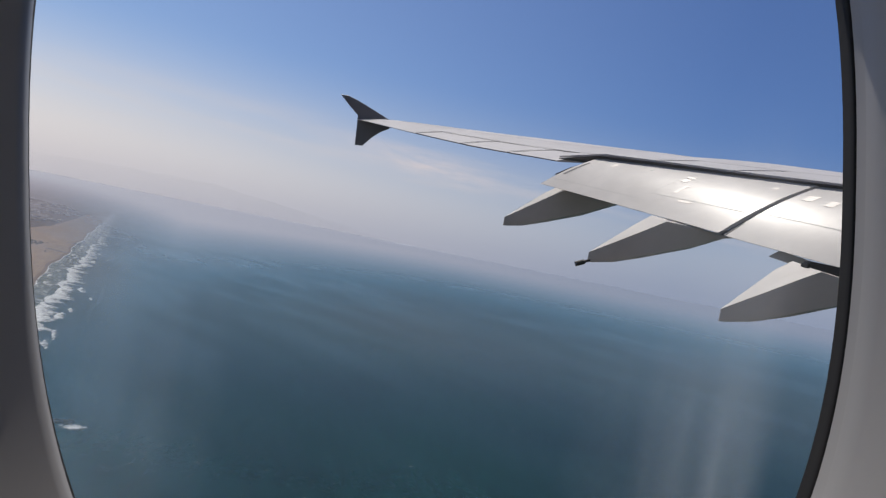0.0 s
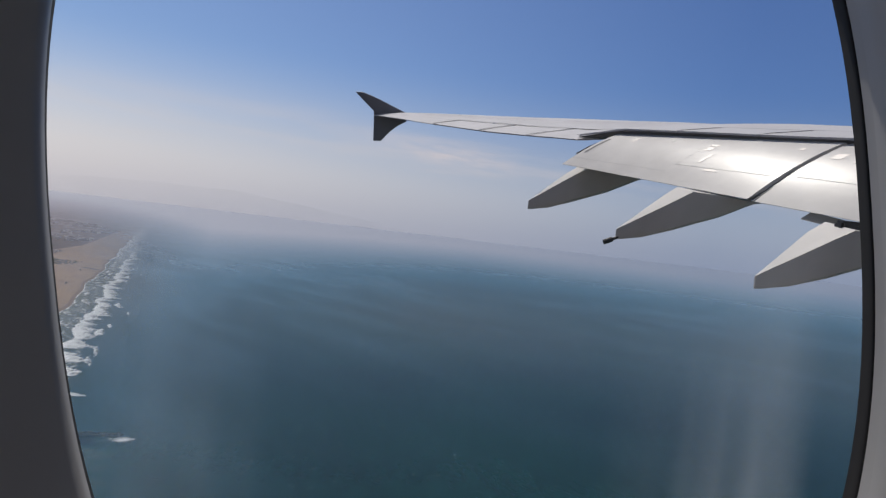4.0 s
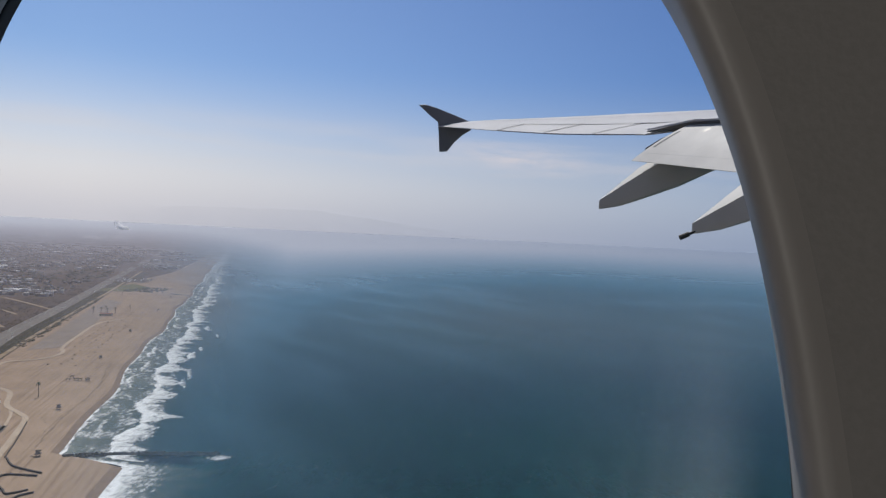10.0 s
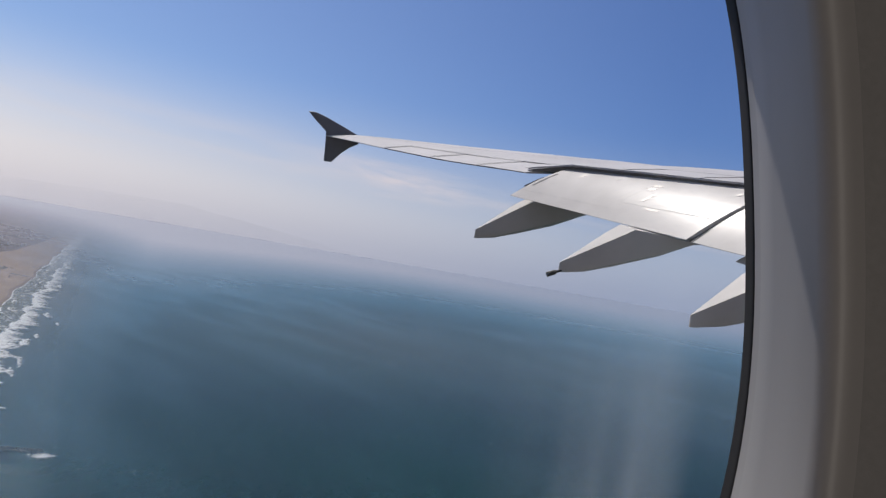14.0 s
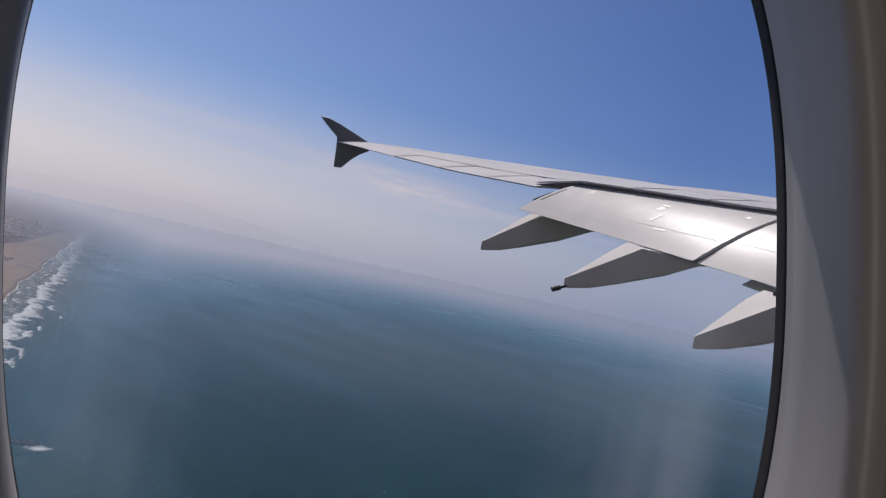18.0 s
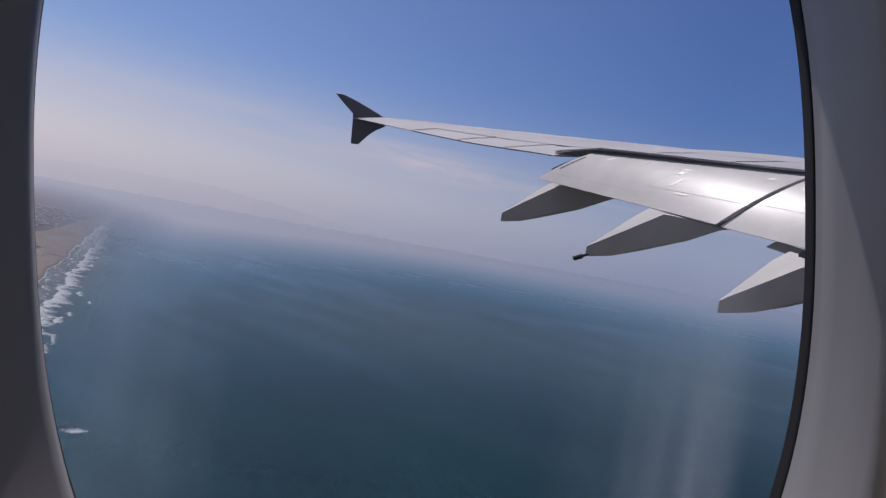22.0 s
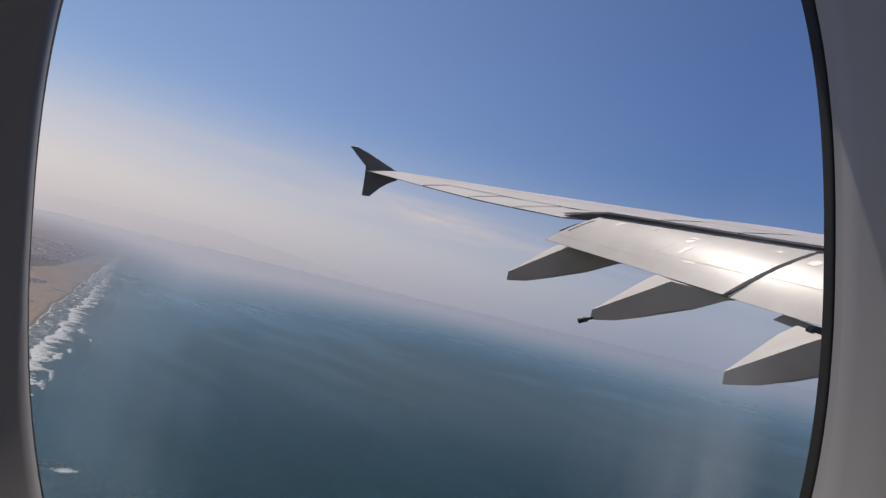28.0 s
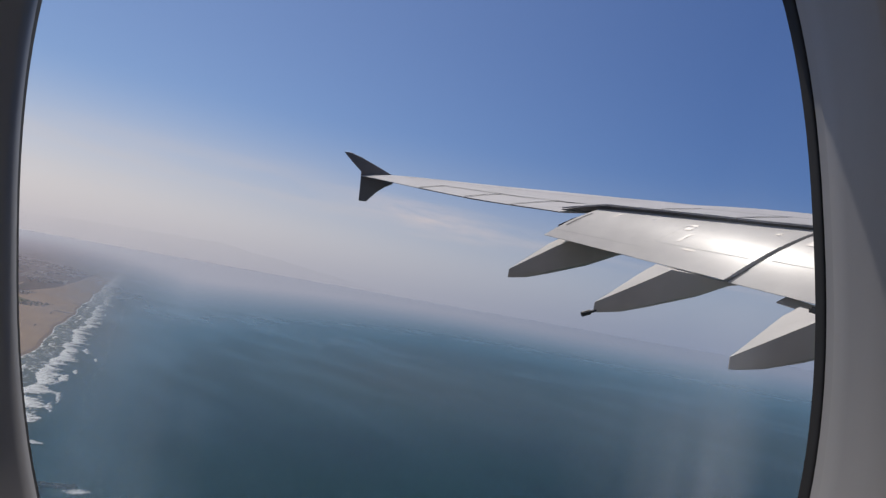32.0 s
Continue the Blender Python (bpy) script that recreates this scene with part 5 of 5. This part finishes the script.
# ---- jetty of boulders ----
jetty = tagged(empty("jetty"), "long dark boulder jetty running into the surf", "jetty")
rock_meshes = []
rj = random.Random(7)
for k in range(5):
    bm = bmesh.new()
    bmesh.ops.create_icosphere(bm, subdivisions=1, radius=1)
    for v in bm.verts:
        v.co *= rj.uniform(0.75, 1.2)
        v.co.z *= 0.75
    me = bpy.data.meshes.new("rock")
    bm.to_mesh(me)
    bm.free()
    me.materials.append(M_ROCK)
    rock_meshes.append(me)
JL = smooth_line([(-70, 518), (-63, 522), (-40, 533), (-19, 538), (12, 543), (42, 547)], 1)
for i in range(290):
    t = rj.random()
    p = JL[min(int(t * len(JL)), len(JL) - 1)]
    w = 1.2 + 2.6 * t
    o = rj.gauss(0, 0.5) * w
    ob = new("rock", rj.choice(rock_meshes))
    ob.parent = jetty
    s = rj.uniform(0.8, 1.5)
    ob.location = drape(p.x + 0.2 * o, p.y - o, 0.3 + 1.7 * max(0, 1 - abs(o) / w) + (1.2 if t < 0.2 else 0))
    ob.rotation_euler = (rj.uniform(0, 3), rj.uniform(0, 3), rj.uniform(0, 6))
    ob.scale = (s, s * 1.2, s)
bm = bmesh.new()
ribbon(bm, [(-72, 517), (-63, 522), (-40, 533), (-19, 538), (12, 543), (41, 547)], [(517, 2.4), (533, 4.0), (547, 6.5)], -0.6, 3, thick=1.9)
core = part("core", bm, M_ROCK, jetty)
for xa, ya, xb, yb2 in ((-486, 1896, -437, 1875), (-541, 2185, -505, 2192), (-1458, 5503, -1326, 5567)):
    bm = bmesh.new()
    ribbon(bm, [(xa, ya), (xb, yb2)], 10 if ya < 3000 else 14, 0.2, 6, thick=2.8)
    tagged(link("groyne", bm, M_ROCK), "short dark rock groyne at the waterline", "groyne", group="groynes")
# foam round the jetty head
foam = grid_sheet("jetty_foam", M_FOAM, [i / 14 for i in range(15)], [j / 8 for j in range(9)], lambda a, b: drape(-15 + 76 * a, 530 + 9 * a + (b - 0.5) * 36, 0.9))
cover(foam, [0.12 + 0.72 * math.exp(-((j / 8 - 0.5) / 0.24) ** 2) * (0.22 + 0.78 * math.exp(-((i / 14 - 0.85) / 0.14) ** 2)) * min(1, (14 - i) / 3) for i in range(15) for j in range(9)])
tagged(foam, "white foam breaking round the jetty", "surf", kind="structure")

# ---- town and works far along the coast ----
rt = random.Random(21)
verts, faces = [], []


def block(x, y, w, d, h, turn):
    p, k = spot(x, y, 2)
    c, s = math.cos(turn), math.sin(turn)
    b = len(verts)
    for z in (-2, h):
        for sx, sy in ((-1, -1), (1, -1), (1, 1), (-1, 1)):
            u, v = sx * w / 2 * k, sy * d / 2 * k
            verts.append((p.x + c * u - s * v, p.y + s * u + c * v, p.z + z * k))
    for q in ((0, 1, 5, 4), (1, 2, 6, 5), (2, 3, 7, 6), (3, 0, 4, 7), (4, 5, 6, 7)):
        faces.append(tuple(b + i for i in q))


while len(faces) < 5 * 6500:
    y = 1680 + 12000 * rt.random() ** 1.7
    x = lerp(ROADT, y) - 60 - (900 + 1.0 * y) * rt.random()
    if y > 2900 and rt.random() < 0.15:
        x = lerp(LOWROAD, y) - 15 - (lerp(LOWROAD, y) - lerp(ROADT, y) - 40) * rt.random()
    if noise.noise(Vector((x / 300, y / 300, 8))) > -0.1:
        s = rt.uniform(0.6, 1.5) * (0.6 + y / 4500)
        block(x, y, 14 * s, 10 * s, rt.uniform(4, 8), 0.25 + rt.choice((0, 1.57)))
me = bpy.data.meshes.new("town_houses")
me.from_pydata(verts, [], faces)
M_ISLE = mat("mixed_roofs", (0.16, 0.14, 0.13), 0.85)
n_, l_ = M_ISLE.node_tree.nodes, M_ISLE.node_tree.links
geo_, rmp_ = n_.new("ShaderNodeNewGeometry"), n_.new("ShaderNodeValToRGB")
rmp_.color_ramp.elements[0].color, rmp_.color_ramp.elements[1].color = (0.11, 0.085, 0.08, 1), (0.90, 0.89, 0.87, 1)
e_ = rmp_.color_ramp.elements.new(0.5)
e_.color = (0.20, 0.16, 0.14, 1)
l_.new(geo_.outputs["Random Per Island"], rmp_.inputs[0])
l_.new(rmp_.outputs[0], n_["Principled BSDF"].inputs["Base Color"])
me.materials.append(M_ISLE)
tagged(new("town_houses", me), "crowded low houses and roofs of the far town", "houses", kind="stuff")

# larger sheds with pale roofs
bm = bmesh.new()
shed = tagged(empty("warehouse"), "long pale-roofed warehouse at the town's edge", "building", group="warehouses")
box(bm, -30, 30, -13, 13, 0, 8)
part("wall", bm, M_TOWN, shed)
bm = bmesh.new()
loft(bm, [[Vector((sx * 31, -14, 8)), Vector((sx * 31, 0, 10.5)), Vector((sx * 31, 14, 8))] for sx in (-1, 1)])
part("roof", bm, M_WHITE, shed, "bright white metal roof")
for i in range(5):
    bm = bmesh.new()
    box(bm, -26 + i * 12, -20 + i * 12, -13.2, -12.95, 0.1, 5)
    part("gate", bm, M_STEEL, shed)
put(shed, -1354, 2572, 30)
for i in range(80):
    y = 1720 + 6800 * rt.random() ** 1.3
    copy_to(shed, lerp(ROADT, y) - 120 - 1700 * rt.random() * (y / 3000), y, rt.choice((25, 115)), 3, rt.uniform(0.3, 0.8) * (0.25 + y / 3200))
bm = bmesh.new()
cone(bm, 0, 0, 0, 40, 40, 5, 28)
cone(bm, 0, 0, 5, 42, 2, 26, 28)
tank = tagged(link("storage_tank", bm, M_BRIGHT), "big round white oil storage tank with a conical roof", "tank", group="storage tanks")
put(tank, -3150, 7600, 0, 3, 1.1)
for x, y, g in ((-3240, 7560, 1.0), (-3330, 7540, 1.1), (-3420, 7520, 0.9), (-3060, 7640, 1.1), (-2980, 7690, 1.0), (-2900, 7700, 0.9), (-3460, 7660, 1.1), (-3180, 7800, 1.0),
                (-3700, 7500, 0.8), (-3800, 7480, 0.9), (-3030, 7840, 1.0), (-2850, 7820, 0.9)):
    copy_to(tank, x, y, 0, 3, g)


def stack(x, y, h, label):
    root = tagged(empty("chimney_stack"), label, "chimney", group="power station chimneys")
    bm = bmesh.new()
    cone(bm, 0, 0, 0, 6.5, 4.2, h, 16)
    part("shaft", bm, M_STACK, root, smooth=True)
    bm = bmesh.new()
    cone(bm, 0, 0, h, 4.7, 4.7, 4, 16)
    part("rim", bm, M_ROOF, root)
    return put(root, x, y)


for x, y, h in ((-2890, 7560, 90), (-2850, 7580, 90), (-1960, 6539, 95), (-1935, 6600, 95), (-1910, 6660, 95)):
    stack(x, y, h, "tall grey power station chimney in the haze")
for x, y, w, h in ((-2830, 7500, 120, 40), (-1950, 6480, 140, 40), (-1880, 6700, 80, 55)):
    root = tagged(empty("power_house"), "bulky grey power station block", "building", group="power station")
    bm = bmesh.new()
    box(bm, -w / 2, w / 2, -30, 30, 0, h)
    part("wall", bm, M_STACK, root)
    bm = bmesh.new()
    box(bm, -w / 2 + 8, w / 2 - 30, -20, 20, h, h + 9)
    part("roof_plant", bm, M_STEEL, root)
    put(root, x, y, 15)

# rows of campers on the lots past the lawn
verts, faces = [], []
for ax, ay, bx, by, n in ((-780, 2215, -690, 2240, 18), (-800, 2275, -700, 2300, 18), (-815, 2330, -715, 2355, 18), (-1090, 3190, -1000, 3220, 16), (-1110, 3280, -1015, 3310, 16), (-1140, 3380, -1040, 3410, 16)):
    for i in range(n):
        k = i / (n - 1)
        if rt.random() < 0.85:
            block(ax + (bx - ax) * k, ay + (by - ay) * k, 2.6, rt.uniform(6, 11), 3.2, 0.25)
me = bpy.data.meshes.new("parked_campers")
me.from_pydata(verts, [], faces)
me.materials.append(M_ISLE)
tagged(new("parked_campers", me), "rows of parked campers on the far lots", "campers", kind="stuff")
for pts in ([(-800, 2200), (-690, 2210), (-712, 2370), (-830, 2350)], [(-1110, 3170), (-990, 3180), (-1040, 3430), (-1160, 3420)]):
    bm = bmesh.new()
    patch(bm, pts, 2.9)
    structure("camper_lot", "grey asphalt lot with parked campers", "parking lot", bm, M_ASPHALT)

# faint headland across the bay, haze painted in as pale, nearly clear colour
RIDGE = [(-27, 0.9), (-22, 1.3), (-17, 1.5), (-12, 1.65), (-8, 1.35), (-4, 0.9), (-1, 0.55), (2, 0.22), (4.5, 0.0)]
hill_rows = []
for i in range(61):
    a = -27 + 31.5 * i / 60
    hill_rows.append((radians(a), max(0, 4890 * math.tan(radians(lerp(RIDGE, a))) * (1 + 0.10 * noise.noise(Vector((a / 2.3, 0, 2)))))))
M_HILL = patchy("hazed_hills", (0.30, 0.335, 0.42), 900, 0.0, 1.0, weight=0.2, lit_through=True)
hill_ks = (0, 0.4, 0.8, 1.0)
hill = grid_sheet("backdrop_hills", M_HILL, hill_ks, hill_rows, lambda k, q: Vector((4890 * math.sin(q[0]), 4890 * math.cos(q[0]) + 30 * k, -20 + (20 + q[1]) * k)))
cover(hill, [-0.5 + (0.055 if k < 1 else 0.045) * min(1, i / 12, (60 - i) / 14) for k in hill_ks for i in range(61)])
tagged(hill, "faint headland, haze painted into its blue-grey colour", "hills", kind="structure")

# steam drifting from the works
M_SMOKE = patchy("pale_smoke", (0.92, 0.91, 0.90), 22, 0.35, 1.15, weight=1.3, lit_through=True)
bm = bmesh.new()
base, sk = spot(-2890, 7560, 30)
rings = []
for i in range(29):
    t = i / 28
    c = base + Vector((-230 * t, 20 * t, 105 * t ** 0.7)) * sk
    r = (16 + 42 * t ** 0.7) * sk
    rings.append([c + Vector((0.35, 0.6, 0)) * r * math.cos(a) + Vector((-0.4, 0, 0.85)) * r * math.sin(a) * (1 + 0.9 * noise.noise(c / 16 + Vector((0, 0, a)))) for a in (q * math.pi / 7 for q in range(14))])
loft(bm, rings)
smoke = link("smoke_plume", bm, M_SMOKE, True)
cover(smoke, [0.75 - 0.62 * min(1, (base.x - v.co.x) / (230 * sk)) for v in smoke.data.vertices])
tagged(smoke, "thin white steam drifting from the works", "smoke", kind="stuff")

# small whitecaps scattered over the water, and white flecks that paint sun glints
rc = random.Random(31)
verts, faces = [], []
while len(faces) < 760:
    x, y = rc.uniform(-500, 1500), rc.uniform(230, 1900)
    # the later, smaller flecks cluster here as painted glitter
    if len(faces) > 300:
        x, y = rc.gauss(80, 80), rc.gauss(590, 95)
    if x < shore(y) + 110 or abs(y - 545) < 14 and x < 60:
        continue
    p, k = spot(x, y, 0.5)
    b = len(verts)
    ln, wd, a = rc.uniform(0.5, 1.1 if len(faces) > 300 else 3.2), rc.uniform(0.15, 0.3 if len(faces) > 300 else 0.6), rc.uniform(-0.4, 0.4) + 0.3
    for q in range(7):
        ang = q * 2 * math.pi / 7
        u, v = ln * math.cos(ang) * rc.uniform(0.6, 1.2), wd * math.sin(ang) * rc.uniform(0.6, 1.3)
        verts.append((p.x + u * math.cos(a) - v * math.sin(a), p.y + u * math.sin(a) + v * math.cos(a), p.z + 0.15 * rc.random()))
    faces.append(tuple(range(b, b + 7)))
me = bpy.data.meshes.new("whitecaps")
me.from_pydata(verts, [], faces)
me.materials.append(M_FOAM)
caps_and_glints = new("whitecaps", me)
cover(caps_and_glints, [0.5] * len(verts))
tagged(caps_and_glints, "small scattered whitecaps and painted sun glints on the open water", "whitecaps", kind="stuff")
